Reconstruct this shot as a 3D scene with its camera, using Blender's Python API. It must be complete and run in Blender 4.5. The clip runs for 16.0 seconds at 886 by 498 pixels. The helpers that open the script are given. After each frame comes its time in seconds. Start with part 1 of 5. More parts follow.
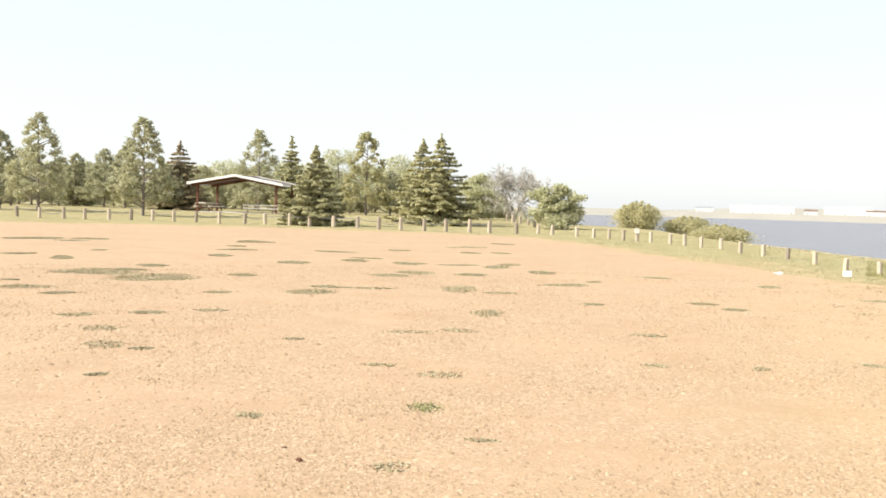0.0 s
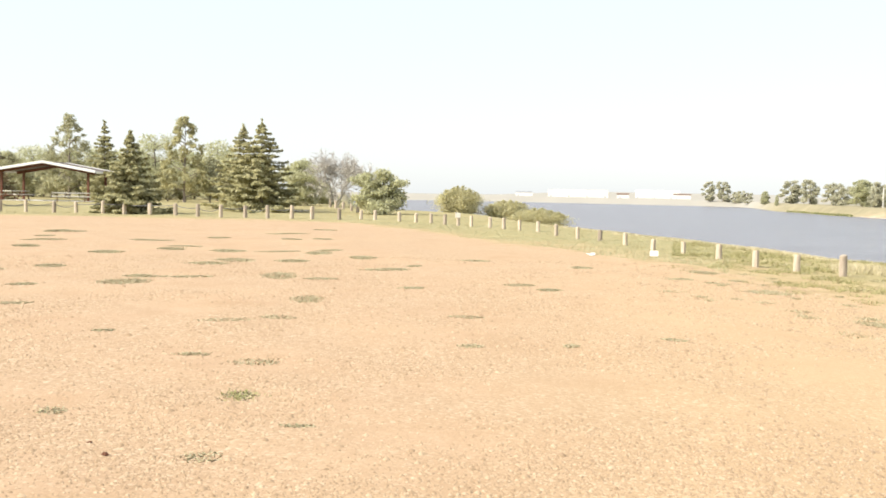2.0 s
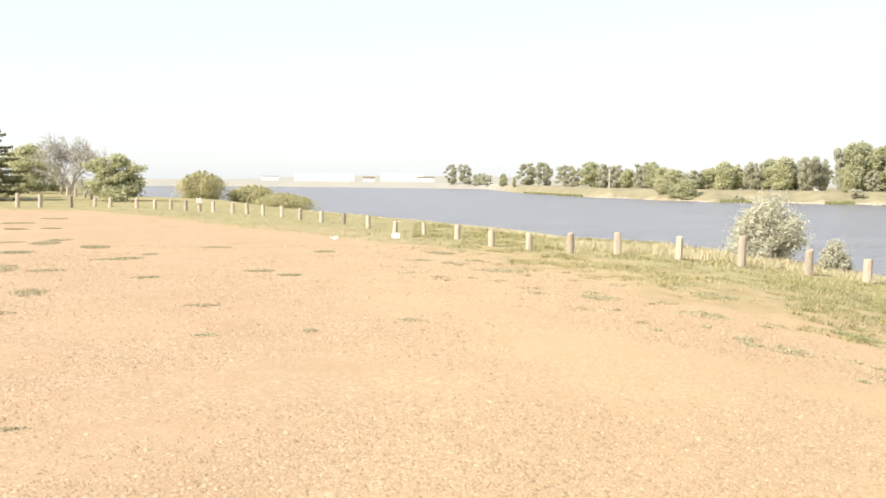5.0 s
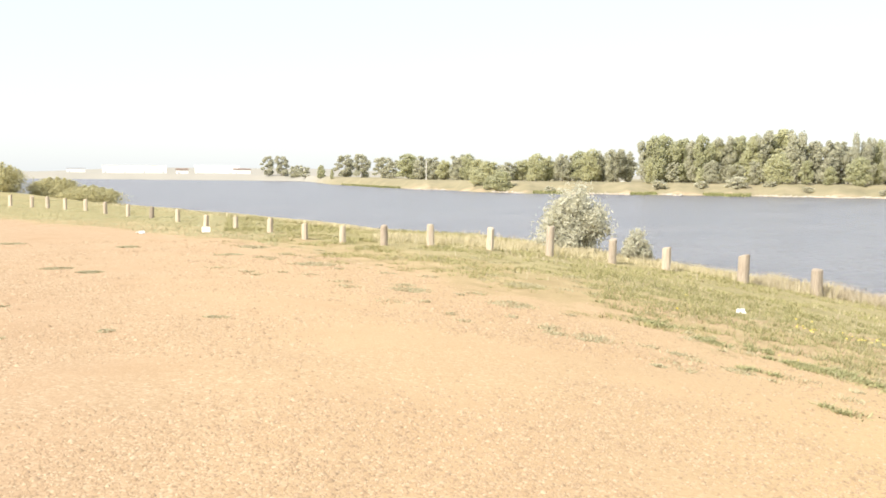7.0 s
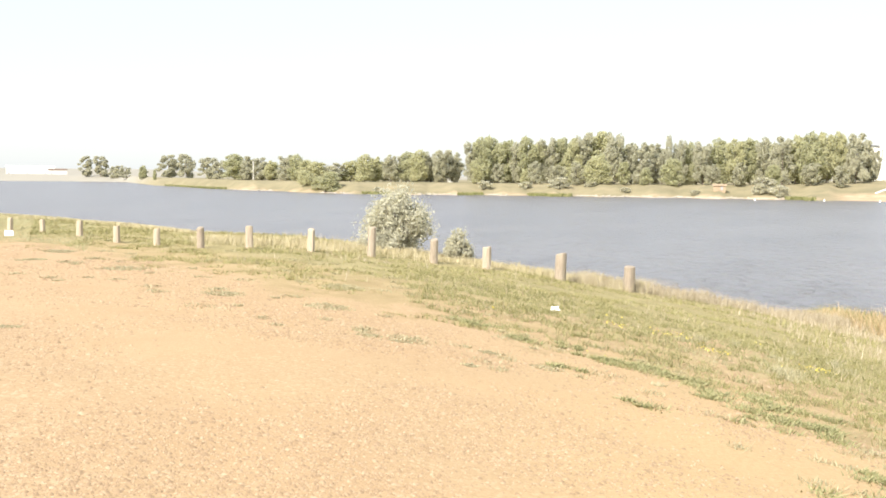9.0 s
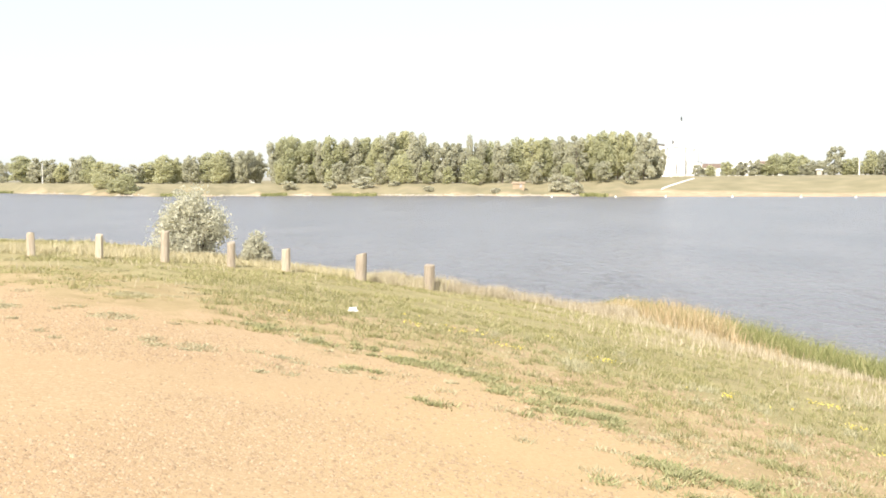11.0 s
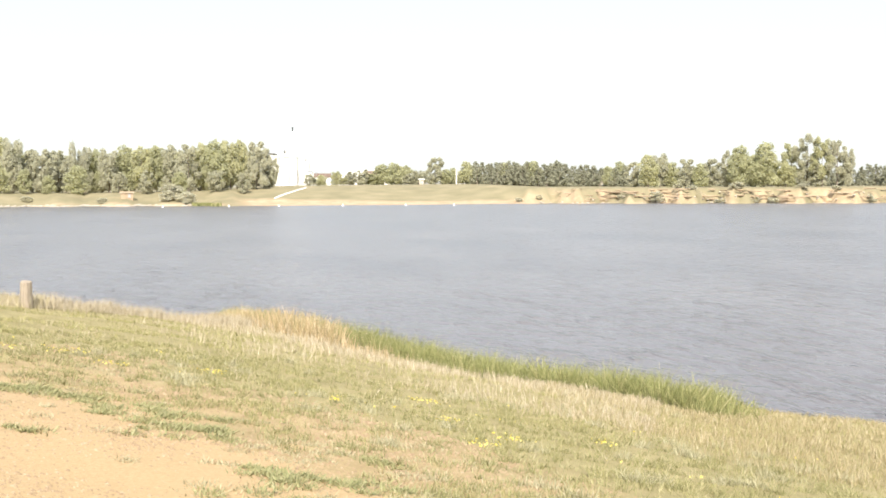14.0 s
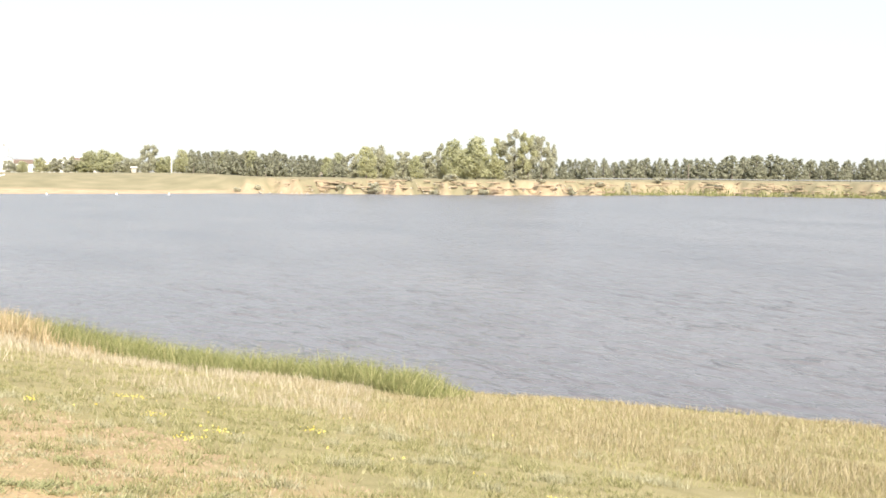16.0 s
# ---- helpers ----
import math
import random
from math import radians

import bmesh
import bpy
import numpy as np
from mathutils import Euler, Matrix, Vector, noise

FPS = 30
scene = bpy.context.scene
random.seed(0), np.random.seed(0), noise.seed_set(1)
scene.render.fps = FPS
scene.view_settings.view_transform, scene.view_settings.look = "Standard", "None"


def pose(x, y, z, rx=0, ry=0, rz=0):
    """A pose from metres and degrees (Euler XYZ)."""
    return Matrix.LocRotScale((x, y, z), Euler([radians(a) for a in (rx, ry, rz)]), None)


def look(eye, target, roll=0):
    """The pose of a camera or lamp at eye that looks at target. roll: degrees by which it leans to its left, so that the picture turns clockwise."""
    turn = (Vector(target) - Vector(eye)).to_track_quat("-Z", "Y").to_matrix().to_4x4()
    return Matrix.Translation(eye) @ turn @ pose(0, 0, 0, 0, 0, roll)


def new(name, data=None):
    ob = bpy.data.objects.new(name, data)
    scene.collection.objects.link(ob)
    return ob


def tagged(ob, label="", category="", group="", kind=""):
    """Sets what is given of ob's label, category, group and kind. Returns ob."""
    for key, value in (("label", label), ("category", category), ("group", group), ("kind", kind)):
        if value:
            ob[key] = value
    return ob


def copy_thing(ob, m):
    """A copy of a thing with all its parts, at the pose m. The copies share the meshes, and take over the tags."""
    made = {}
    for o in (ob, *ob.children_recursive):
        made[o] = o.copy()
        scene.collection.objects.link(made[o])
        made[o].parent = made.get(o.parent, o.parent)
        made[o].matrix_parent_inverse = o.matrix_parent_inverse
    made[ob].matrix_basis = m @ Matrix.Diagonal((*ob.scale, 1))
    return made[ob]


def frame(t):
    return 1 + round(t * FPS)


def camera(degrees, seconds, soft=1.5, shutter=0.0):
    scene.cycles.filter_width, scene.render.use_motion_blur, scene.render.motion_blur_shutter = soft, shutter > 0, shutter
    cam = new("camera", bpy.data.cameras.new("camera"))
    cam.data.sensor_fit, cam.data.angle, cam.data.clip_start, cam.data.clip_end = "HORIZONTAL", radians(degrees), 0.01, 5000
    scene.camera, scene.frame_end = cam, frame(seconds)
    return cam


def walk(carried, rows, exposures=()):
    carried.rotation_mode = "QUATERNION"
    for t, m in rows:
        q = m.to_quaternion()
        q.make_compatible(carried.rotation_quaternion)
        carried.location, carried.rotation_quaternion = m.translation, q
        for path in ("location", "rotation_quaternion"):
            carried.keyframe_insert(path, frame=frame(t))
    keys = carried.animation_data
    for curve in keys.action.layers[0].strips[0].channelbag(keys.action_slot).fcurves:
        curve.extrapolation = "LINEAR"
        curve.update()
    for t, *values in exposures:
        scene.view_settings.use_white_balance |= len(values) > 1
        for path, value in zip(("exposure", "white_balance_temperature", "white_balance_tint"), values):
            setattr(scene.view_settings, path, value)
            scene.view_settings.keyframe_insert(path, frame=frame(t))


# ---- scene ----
cam = camera(45.68, 16.0, soft=1.7)
# seconds, eye (m), yaw, pitch, lean (degrees)
PATH = [
    (0.0, 0.000, 0.000, 1.600, -0.000, -2.411, 1.443),
    (0.5, 0.021, 0.011, 1.597, -2.462, -2.481, 1.343),
    (1.0, 0.043, 0.011, 1.595, -4.865, -2.631, 1.269),
    (1.5, 0.064, 0.000, 1.592, -7.258, -2.798, 1.152),
    (2.0, 0.084, -0.011, 1.588, -9.551, -2.984, 1.015),
    (2.5, 0.107, -0.010, 1.585, -11.768, -3.204, 0.891),
    (3.0, 0.130, 0.001, 1.582, -13.915, -3.320, 0.753),
    (3.5, 0.151, 0.008, 1.581, -16.143, -3.439, 0.654),
    (4.0, 0.170, 0.002, 1.582, -18.458, -3.534, 0.546),
    (6.5, 0.352, 0.047, 1.587, -30.640, -3.939, 0.362),
    (7.0, 0.399, 0.057, 1.593, -33.104, -4.056, 0.354),
    (7.5, 0.453, 0.067, 1.592, -35.492, -4.110, 0.359),
    (8.0, 0.519, 0.077, 1.583, -37.774, -4.068, 0.359),
    (10.5, 0.801, -0.032, 1.611, -50.012, -3.933, 0.015),
    (11.0, 0.827, -0.037, 1.611, -52.916, -3.963, -0.232),
    (11.5, 0.837, -0.053, 1.615, -56.033, -3.889, -0.324),
    (12.0, 0.843, -0.075, 1.619, -59.287, -3.665, -0.371),
    (12.5, 0.842, -0.105, 1.624, -62.683, -3.520, -0.412),
    (13.0, 0.828, -0.141, 1.629, -66.180, -3.456, -0.480),
    (13.5, 0.810, -0.170, 1.629, -69.871, -3.450, -0.396),
    (14.0, 0.794, -0.187, 1.628, -73.707, -3.549, -0.261),
    (14.5, 0.774, -0.200, 1.627, -77.617, -3.764, -0.054),
    (15.0, 0.744, -0.230, 1.626, -81.514, -3.875, 0.150),
    (15.5, 0.701, -0.292, 1.631, -85.290, -3.956, 0.279),
    (16.0, 0.635, -0.387, 1.649, -88.906, -4.049, 0.464),
]


def gaze(x, y, z, yaw, pitch, lean):
    a, b = radians(yaw), radians(pitch)
    ahead = Vector((-math.sin(a) * math.cos(b), math.cos(a) * math.cos(b), math.sin(b)))
    eye = Vector((x, y, z))
    return look(eye, eye + ahead, lean)


walk(cam, [(row[0], gaze(*row[1:])) for row in PATH])

# ---- world, sun, exposure ----
scene.view_settings.exposure = 0.7
world = bpy.data.worlds.new("sky")
scene.world = world
world.use_nodes = True
wn, wl = world.node_tree.nodes, world.node_tree.links
sky = wn.new("ShaderNodeTexSky")
sky.sky_type = "NISHITA"
sky.sun_disc = False
SUN_AZ, SUN_EL = -105.0, 38.0
sky.sun_elevation, sky.sun_rotation = radians(SUN_EL), radians(SUN_AZ)
sky.air_density, sky.dust_density, sky.ozone_density = 1.0, 1.2, 1.0
wn["Background"].inputs["Strength"].default_value = 0.15
# thin even haze over the whole sky
haze = wn.new("ShaderNodeMix")
haze.data_type = "RGBA"
haze.inputs[0].default_value = 0.76
haze.inputs[7].default_value = (4.12, 4.27, 4.38, 1.0)
wl.new(sky.outputs["Color"], haze.inputs[6])
wl.new(haze.outputs[2], wn["Background"].inputs["Color"])
sun_data = bpy.data.lights.new("sun", "SUN")
sun_data.energy, sun_data.angle, sun_data.color = 5.0, radians(0.6), (1.0, 0.93, 0.82)
sun = new("sun", sun_data)
sun_way = Vector((math.sin(radians(SUN_AZ)) * math.cos(radians(SUN_EL)), math.cos(radians(SUN_AZ)) * math.cos(radians(SUN_EL)), math.sin(radians(SUN_EL))))
sun.matrix_world = look(sun_way * 50, (0, 0, 0))


# ---- materials ----
def material(name, rough=0.8, metal=0.0):
    m = bpy.data.materials.new(name)
    m.use_nodes = True
    n, l = m.node_tree.nodes, m.node_tree.links
    b = n["Principled BSDF"]
    b.inputs["Roughness"].default_value, b.inputs["Metallic"].default_value = rough, metal
    b.inputs["Specular IOR Level"].default_value = 0.25
    return m, n, l, b


def noise_node(n, l, scale, detail=4.0, rough=0.55, vector=None):
    t = n.new("ShaderNodeTexNoise")
    t.inputs["Scale"].default_value, t.inputs["Detail"].default_value, t.inputs["Roughness"].default_value = scale, detail, rough
    if vector is not None:
        l.new(vector, t.inputs["Vector"])
    return t.outputs["Fac"]


def ramp(n, l, fac, stops):
    r = n.new("ShaderNodeValToRGB")
    while len(r.color_ramp.elements) < len(stops):
        r.color_ramp.elements.new(0.5)
    for e, (p, c) in zip(r.color_ramp.elements, stops):
        e.position, e.color = p, (*c, 1.0)
    l.new(fac, r.inputs["Fac"])
    return r.outputs["Color"]


def mix(n, l, fac, a, b):
    x = n.new("ShaderNodeMix")
    x.data_type = "RGBA"
    for value, slot in ((fac, 0), (a, 6), (b, 7)):
        if isinstance(value, tuple):
            x.inputs[slot].default_value = (*value, 1.0)
        elif isinstance(value, float):
            x.inputs[slot].default_value = value
        else:
            l.new(value, x.inputs[slot])
    return x.outputs[2]


def sums(n, l, op, a, b, clamp=False):
    x = n.new("ShaderNodeMath")
    x.operation, x.use_clamp = op, clamp
    for k, value in enumerate((a, b)):
        if isinstance(value, float):
            x.inputs[k].default_value = value
        else:
            l.new(value, x.inputs[k])
    return x.outputs[0]


def attribute(n, name):
    a = n.new("ShaderNodeAttribute")
    a.attribute_name = name
    return a.outputs["Fac"]


def where(n):
    return n.new("ShaderNodeTexCoord").outputs["Object"]


def bump(n, l, b, height, strength, distance):
    x = n.new("ShaderNodeBump")
    x.inputs["Strength"].default_value, x.inputs["Distance"].default_value = strength, distance
    l.new(height, x.inputs["Height"])
    l.new(x.outputs["Normal"], b.inputs["Normal"])


def ground_material():
    m, n, l, b = material("ground", 0.95)
    co = where(n)
    big, mid, fine = noise_node(n, l, 0.12, 3.0, 0.5, co), noise_node(n, l, 1.3, 5.0, 0.6, co), noise_node(n, l, 22.0, 4.0, 0.7, co)
    soil = ramp(n, l, mid, [(0.25, (0.335, 0.224, 0.13)), (0.5, (0.385, 0.264, 0.164)), (0.75, (0.435, 0.312, 0.204))])
    specks = n.new("ShaderNodeTexVoronoi")
    specks.inputs["Scale"].default_value = 36.0
    l.new(co, specks.inputs["Vector"])
    stones = ramp(n, l, specks.outputs["Color"], [(0.0, (0.29, 0.204, 0.126)), (0.3, (0.355, 0.248, 0.152)), (0.7, (0.415, 0.299, 0.193)), (1.0, (0.55, 0.44, 0.32))])
    cover = ramp(n, l, noise_node(n, l, 0.55, 3.0, 0.5, co), [(0.32, (0.1, 0.1, 0.1)), (0.56, (0.9, 0.9, 0.9))])
    gravel = mix(n, l, cover, soil, stones)
    worn = ramp(n, l, noise_node(n, l, 0.23, 4.0, 0.6, co), [(0.5, (0.0, 0.0, 0.0)), (0.68, (0.6, 0.6, 0.6))])
    gravel = mix(n, l, worn, gravel, (0.43, 0.302, 0.187))
    gravel = mix(n, l, attribute(n, "loess"), gravel, ramp(n, l, fine, [(0.3, (0.42, 0.295, 0.152)), (0.7, (0.52, 0.382, 0.218))]))
    green = ramp(n, l, mix(n, l, 0.55, mid, fine), [(0.36, (0.33, 0.235, 0.125)), (0.5, (0.42, 0.3, 0.16)), (0.64, (0.5, 0.375, 0.22))])
    dry = ramp(n, l, mid, [(0.3, (0.27, 0.225, 0.115)), (0.7, (0.39, 0.325, 0.185))])
    sand = ramp(n, l, noise_node(n, l, 0.25, 6.0, 0.7, co), [(0.3, (0.35, 0.255, 0.165)), (0.5, (0.46, 0.345, 0.225)), (0.7, (0.54, 0.435, 0.315))])
    thatch = sums(n, l, "SUBTRACT", sums(n, l, "ADD", sums(n, l, "MULTIPLY", attribute(n, "gravel"), -1.25), sums(n, l, "MULTIPLY", noise_node(n, l, 0.8, 4.0, 0.6, co), 3.0)), 2.35, True)
    green = mix(n, l, thatch, green, ramp(n, l, mix(n, l, 0.6, mid, fine), [(0.36, (0.19, 0.172, 0.07)), (0.5, (0.3, 0.262, 0.118)), (0.64, (0.4, 0.34, 0.175))]))
    grass = mix(n, l, attribute(n, "dry"), green, dry)
    grass = mix(n, l, sums(n, l, "MULTIPLY", big, 0.5), grass, dry)
    field = ramp(n, l, big, [(0.35, (0.23, 0.205, 0.123)), (0.55, (0.28, 0.245, 0.15)), (0.75, (0.33, 0.28, 0.18))])
    grass = mix(n, l, attribute(n, "field"), grass, field)
    # the far plain's tan is greyed with distance, haze put into the colour
    grass = mix(n, l, attribute(n, "hazed_plain"), grass, (0.335, 0.315, 0.27))
    # the ragged edge of the gravel
    jag = sums(n, l, "ADD", sums(n, l, "MULTIPLY", sums(n, l, "SUBTRACT", mid, 0.5), 2.4), sums(n, l, "MULTIPLY", sums(n, l, "SUBTRACT", fine, 0.5), 1.5))
    edge = sums(n, l, "ADD", attribute(n, "gravel"), jag)
    edge = sums(n, l, "ADD", sums(n, l, "MULTIPLY", edge, 2.5), 0.5, True)
    colour = mix(n, l, edge, grass, gravel)
    colour = mix(n, l, attribute(n, "sand"), colour, sand)
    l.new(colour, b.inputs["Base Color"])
    bump(n, l, b, sums(n, l, "ADD", sums(n, l, "MULTIPLY", specks.outputs["Distance"], -0.6), fine), 0.26, 0.018)
    return m


def blade_material(name, low, high, odd):
    m, n, l, b = material(name, 0.7)
    g = n.new("ShaderNodeNewGeometry")
    l.new(ramp(n, l, g.outputs["Random Per Island"], [(0.0, low), (0.6, high), (1.0, odd)]), b.inputs["Base Color"])
    return m


def leaf_material(name, low, high, odd, through_light=0.25):
    m, n, l, b = material(name, 0.6)
    g = n.new("ShaderNodeNewGeometry")
    inst = n.new("ShaderNodeObjectInfo")
    tone = sums(n, l, "ADD", sums(n, l, "MULTIPLY", g.outputs["Random Per Island"], 0.75), sums(n, l, "MULTIPLY", inst.outputs["Random"], 0.25))
    colour = ramp(n, l, tone, [(0.0, low), (0.55, high), (1.0, odd)])
    l.new(colour, b.inputs["Base Color"])
    t = n.new("ShaderNodeBsdfTranslucent")
    l.new(colour, t.inputs["Color"])
    s = n.new("ShaderNodeMixShader")
    s.inputs[0].default_value = through_light
    l.new(b.outputs[0], s.inputs[1])
    l.new(t.outputs[0], s.inputs[2])
    l.new(s.outputs[0], n["Material Output"].inputs["Surface"])
    return m


def rough_material(name, dark, light, scale, rough=0.8, stretch=(1, 1, 1), relief=0.3, metal=0.0):
    m, n, l, b = material(name, rough, metal)
    mp = n.new("ShaderNodeMapping")
    mp.inputs["Scale"].default_value = stretch
    l.new(where(n), mp.inputs["Vector"])
    fac = noise_node(n, l, scale, 6.0, 0.65, mp.outputs[0])
    blot = noise_node(n, l, scale * 0.15, 2.0, 0.5, mp.outputs[0])
    mid = tuple((p + q) / 2 for p, q in zip(dark, light))
    l.new(mix(n, l, sums(n, l, "MULTIPLY", blot, 0.6), ramp(n, l, fac, [(0.3, dark), (0.7, light)]), mid), b.inputs["Base Color"])
    bump(n, l, b, fac, relief, 0.01)
    return m


def post_material():
    m, n, l, b = material("weathered_post_wood", 0.9)
    mp = n.new("ShaderNodeMapping")
    mp.inputs["Scale"].default_value = (6, 6, 0.7)
    l.new(where(n), mp.inputs["Vector"])
    grain = noise_node(n, l, 5.0, 6.0, 0.7, mp.outputs[0])
    one = n.new("ShaderNodeObjectInfo").outputs["Random"]
    pale = ramp(n, l, grain, [(0.3, (0.36, 0.295, 0.225)), (0.55, (0.5, 0.425, 0.335)), (0.75, (0.62, 0.545, 0.445))])
    grey = ramp(n, l, grain, [(0.3, (0.15, 0.125, 0.1)), (0.7, (0.31, 0.26, 0.205))])
    l.new(mix(n, l, ramp(n, l, one, [(0.55, (0.0, 0.0, 0.0)), (0.95, (0.85, 0.85, 0.85))]), pale, grey), b.inputs["Base Color"])
    bump(n, l, b, grain, 0.6, 0.012)
    return m


def water_material():
    m, n, l, b = material("lake_water", 0.27)
    b.inputs["Specular IOR Level"].default_value = 0.5
    b.inputs["IOR"].default_value = 1.33
    co = where(n)
    mp = n.new("ShaderNodeMapping")
    mp.vector_type = "TEXTURE"
    mp.inputs["Rotation"].default_value = (0, 0, radians(30))
    mp.inputs["Scale"].default_value = (1.0, 0.48, 1.0)
    l.new(co, mp.inputs["Vector"])
    swell, chop = noise_node(n, l, 0.5, 2.0, 0.45, mp.outputs[0]), noise_node(n, l, 0.62, 2.0, 0.5, mp.outputs[0])
    gusts = noise_node(n, l, 0.035, 3.0, 0.5, mp.outputs[0])
    l.new(ramp(n, l, gusts, [(0.3, (0.138, 0.132, 0.145)), (0.7, (0.18, 0.172, 0.182))]), b.inputs["Base Color"])
    calm = sums(n, l, "ADD", sums(n, l, "MULTIPLY", noise_node(n, l, 0.09, 3.0, 0.6, mp.outputs[0]), 1.8), -0.5, True)
    crests = sums(n, l, "ADD", sums(n, l, "MULTIPLY", chop, 2.4), -1.3, True)
    height = sums(n, l, "ADD", sums(n, l, "MULTIPLY", swell, 0.45), sums(n, l, "MULTIPLY", sums(n, l, "MULTIPLY", crests, calm), 0.85))
    bump(n, l, b, height, 1.0, 1.05)
    return m


GROUND = ground_material()
WATER = water_material()
GRASS = blade_material("grass_blades", (0.22, 0.21, 0.088), (0.29, 0.273, 0.122), (0.395, 0.357, 0.19))
TUFT = blade_material("tuft_blades", (0.17, 0.168, 0.07), (0.26, 0.247, 0.115), (0.42, 0.38, 0.225))
DRY = blade_material("dry_grass_blades", (0.39, 0.34, 0.2), (0.48, 0.42, 0.265), (0.57, 0.51, 0.36))
REED = blade_material("reed_blades", (0.12, 0.135, 0.045), (0.225, 0.234, 0.088), (0.4, 0.365, 0.185))
CATTAIL = blade_material("dry_reed_blades", (0.25, 0.215, 0.105), (0.43, 0.315, 0.18), (0.62, 0.5, 0.35))
STALK = blade_material("bleached_stalks", (0.32, 0.272, 0.185), (0.42, 0.358, 0.255), (0.54, 0.475, 0.37))
STRAW = blade_material("straw_blades", (0.235, 0.195, 0.1), (0.355, 0.292, 0.17), (0.52, 0.45, 0.32))
CLOVER = blade_material("clover_leaves", (0.23, 0.235, 0.09), (0.3, 0.3, 0.12), (0.39, 0.37, 0.19))
BROADWEED = blade_material("green_weed_leaves", (0.2, 0.207, 0.095), (0.275, 0.27, 0.13), (0.37, 0.345, 0.2))
SAGE = blade_material("sage_blades", (0.27, 0.255, 0.15), (0.36, 0.338, 0.22), (0.46, 0.43, 0.3))
WEED = blade_material("weed_blades", (0.275, 0.252, 0.15), (0.355, 0.322, 0.203), (0.44, 0.398, 0.268))
PETAL = blade_material("yellow_petals", (0.6, 0.48, 0.07), (0.7, 0.58, 0.12), (0.75, 0.67, 0.25))
PEBBLE = blade_material("pebbles", (0.29, 0.203, 0.123), (0.375, 0.268, 0.168), (0.46, 0.35, 0.235))
SPRUCE = leaf_material("spruce_needles", (0.3, 0.29, 0.16), (0.45, 0.425, 0.235), (0.6, 0.555, 0.32), 0.42)
PINE = leaf_material("pine_needles", (0.3, 0.298, 0.195), (0.44, 0.428, 0.27), (0.58, 0.55, 0.35), 0.45)
# pine needles lightened and greyed for the far rows, haze in the colour
HAZED_BELT = leaf_material("hazed_shelterbelt_needles", (0.33, 0.332, 0.25), (0.41, 0.408, 0.305), (0.48, 0.47, 0.35), 0.5)
LAWN = blade_material("lawn_blades", (0.27, 0.275, 0.15), (0.35, 0.345, 0.205), (0.44, 0.415, 0.28))
# leaf colours raised and paled to stand for haze over distant crowns
BROAD = leaf_material("hazed_broad_leaves", (0.5, 0.5, 0.325), (0.55, 0.548, 0.36), (0.59, 0.582, 0.39), 0.58)
BROAD_GREY = leaf_material("hazed_grey_green_leaves", (0.52, 0.512, 0.39), (0.565, 0.553, 0.425), (0.6, 0.585, 0.455), 0.58)
BROAD_PALE = leaf_material("hazed_pale_green_leaves", (0.54, 0.535, 0.345), (0.59, 0.58, 0.38), (0.63, 0.615, 0.41), 0.58)
WILLOW = leaf_material("willow_leaves", (0.47, 0.445, 0.25), (0.57, 0.535, 0.32), (0.66, 0.615, 0.39), 0.55)
OLIVE = leaf_material("silver_leaves", (0.54, 0.525, 0.41), (0.64, 0.62, 0.495), (0.72, 0.7, 0.57), 0.5)
RUST = leaf_material("rusty_needles", (0.25, 0.21, 0.125), (0.38, 0.31, 0.19), (0.5, 0.41, 0.26), 0.45)
BARK = rough_material("bark", (0.15, 0.125, 0.105), (0.31, 0.265, 0.225), 9.0, 0.9, (1, 1, 0.25))
DARKMETAL = rough_material("dark_grey_metal", (0.05, 0.05, 0.055), (0.1, 0.1, 0.105), 2.0, 0.6)
MIDMETAL = rough_material("grey_metal", (0.1, 0.1, 0.105), (0.18, 0.18, 0.185), 2.0, 0.6)
GREYTWIG = rough_material("grey_twigs", (0.39, 0.368, 0.335), (0.53, 0.5, 0.45), 6.0, 0.9)
POSTWOOD = post_material()
BROWNWOOD = rough_material("stained_brown_wood", (0.09, 0.035, 0.02), (0.17, 0.075, 0.045), 7.0, 0.7, (3, 3, 0.5))
TABLEWOOD = rough_material("pale_table_boards", (0.5, 0.47, 0.42), (0.7, 0.67, 0.6), 9.0, 0.7, (0.5, 4, 4))
WHITE = rough_material("white_painted_metal", (0.72, 0.72, 0.7), (0.82, 0.82, 0.8), 3.0, 0.45)
ROOFING = rough_material("grey_brown_roofing", (0.1, 0.085, 0.075), (0.2, 0.175, 0.155), 8.0, 0.85)
PAPER = rough_material("white_paper", (0.72, 0.72, 0.7), (0.85, 0.85, 0.84), 12.0, 0.7)
STONE = rough_material("pale_shore_stone", (0.33, 0.285, 0.23), (0.58, 0.52, 0.44), 2.0, 0.9)
CLAY = rough_material("tan_clay", (0.3, 0.22, 0.145), (0.46, 0.365, 0.265), 0.8, 0.9)
CONCRETE = rough_material("pale_concrete", (0.6, 0.59, 0.56), (0.78, 0.77, 0.74), 0.4, 0.8)
SHINGLE = rough_material("brown_shingles", (0.13, 0.09, 0.07), (0.25, 0.19, 0.15), 3.0, 0.85)
GREYMETAL = rough_material("grey_galvanised_metal", (0.3, 0.31, 0.32), (0.45, 0.46, 0.47), 2.0, 0.5, metal=0.3)


# ---- the lie of the land ----
WATER_Z = -5.5


def fade(t, a, b):
    t = np.clip((np.asarray(t, float) - a) / (b - a), 0, 1)
    return t * t * (3 - 2 * t)


def soft_ramp(s, w):
    return w * np.logaddexp(0, np.asarray(s, float) / w)


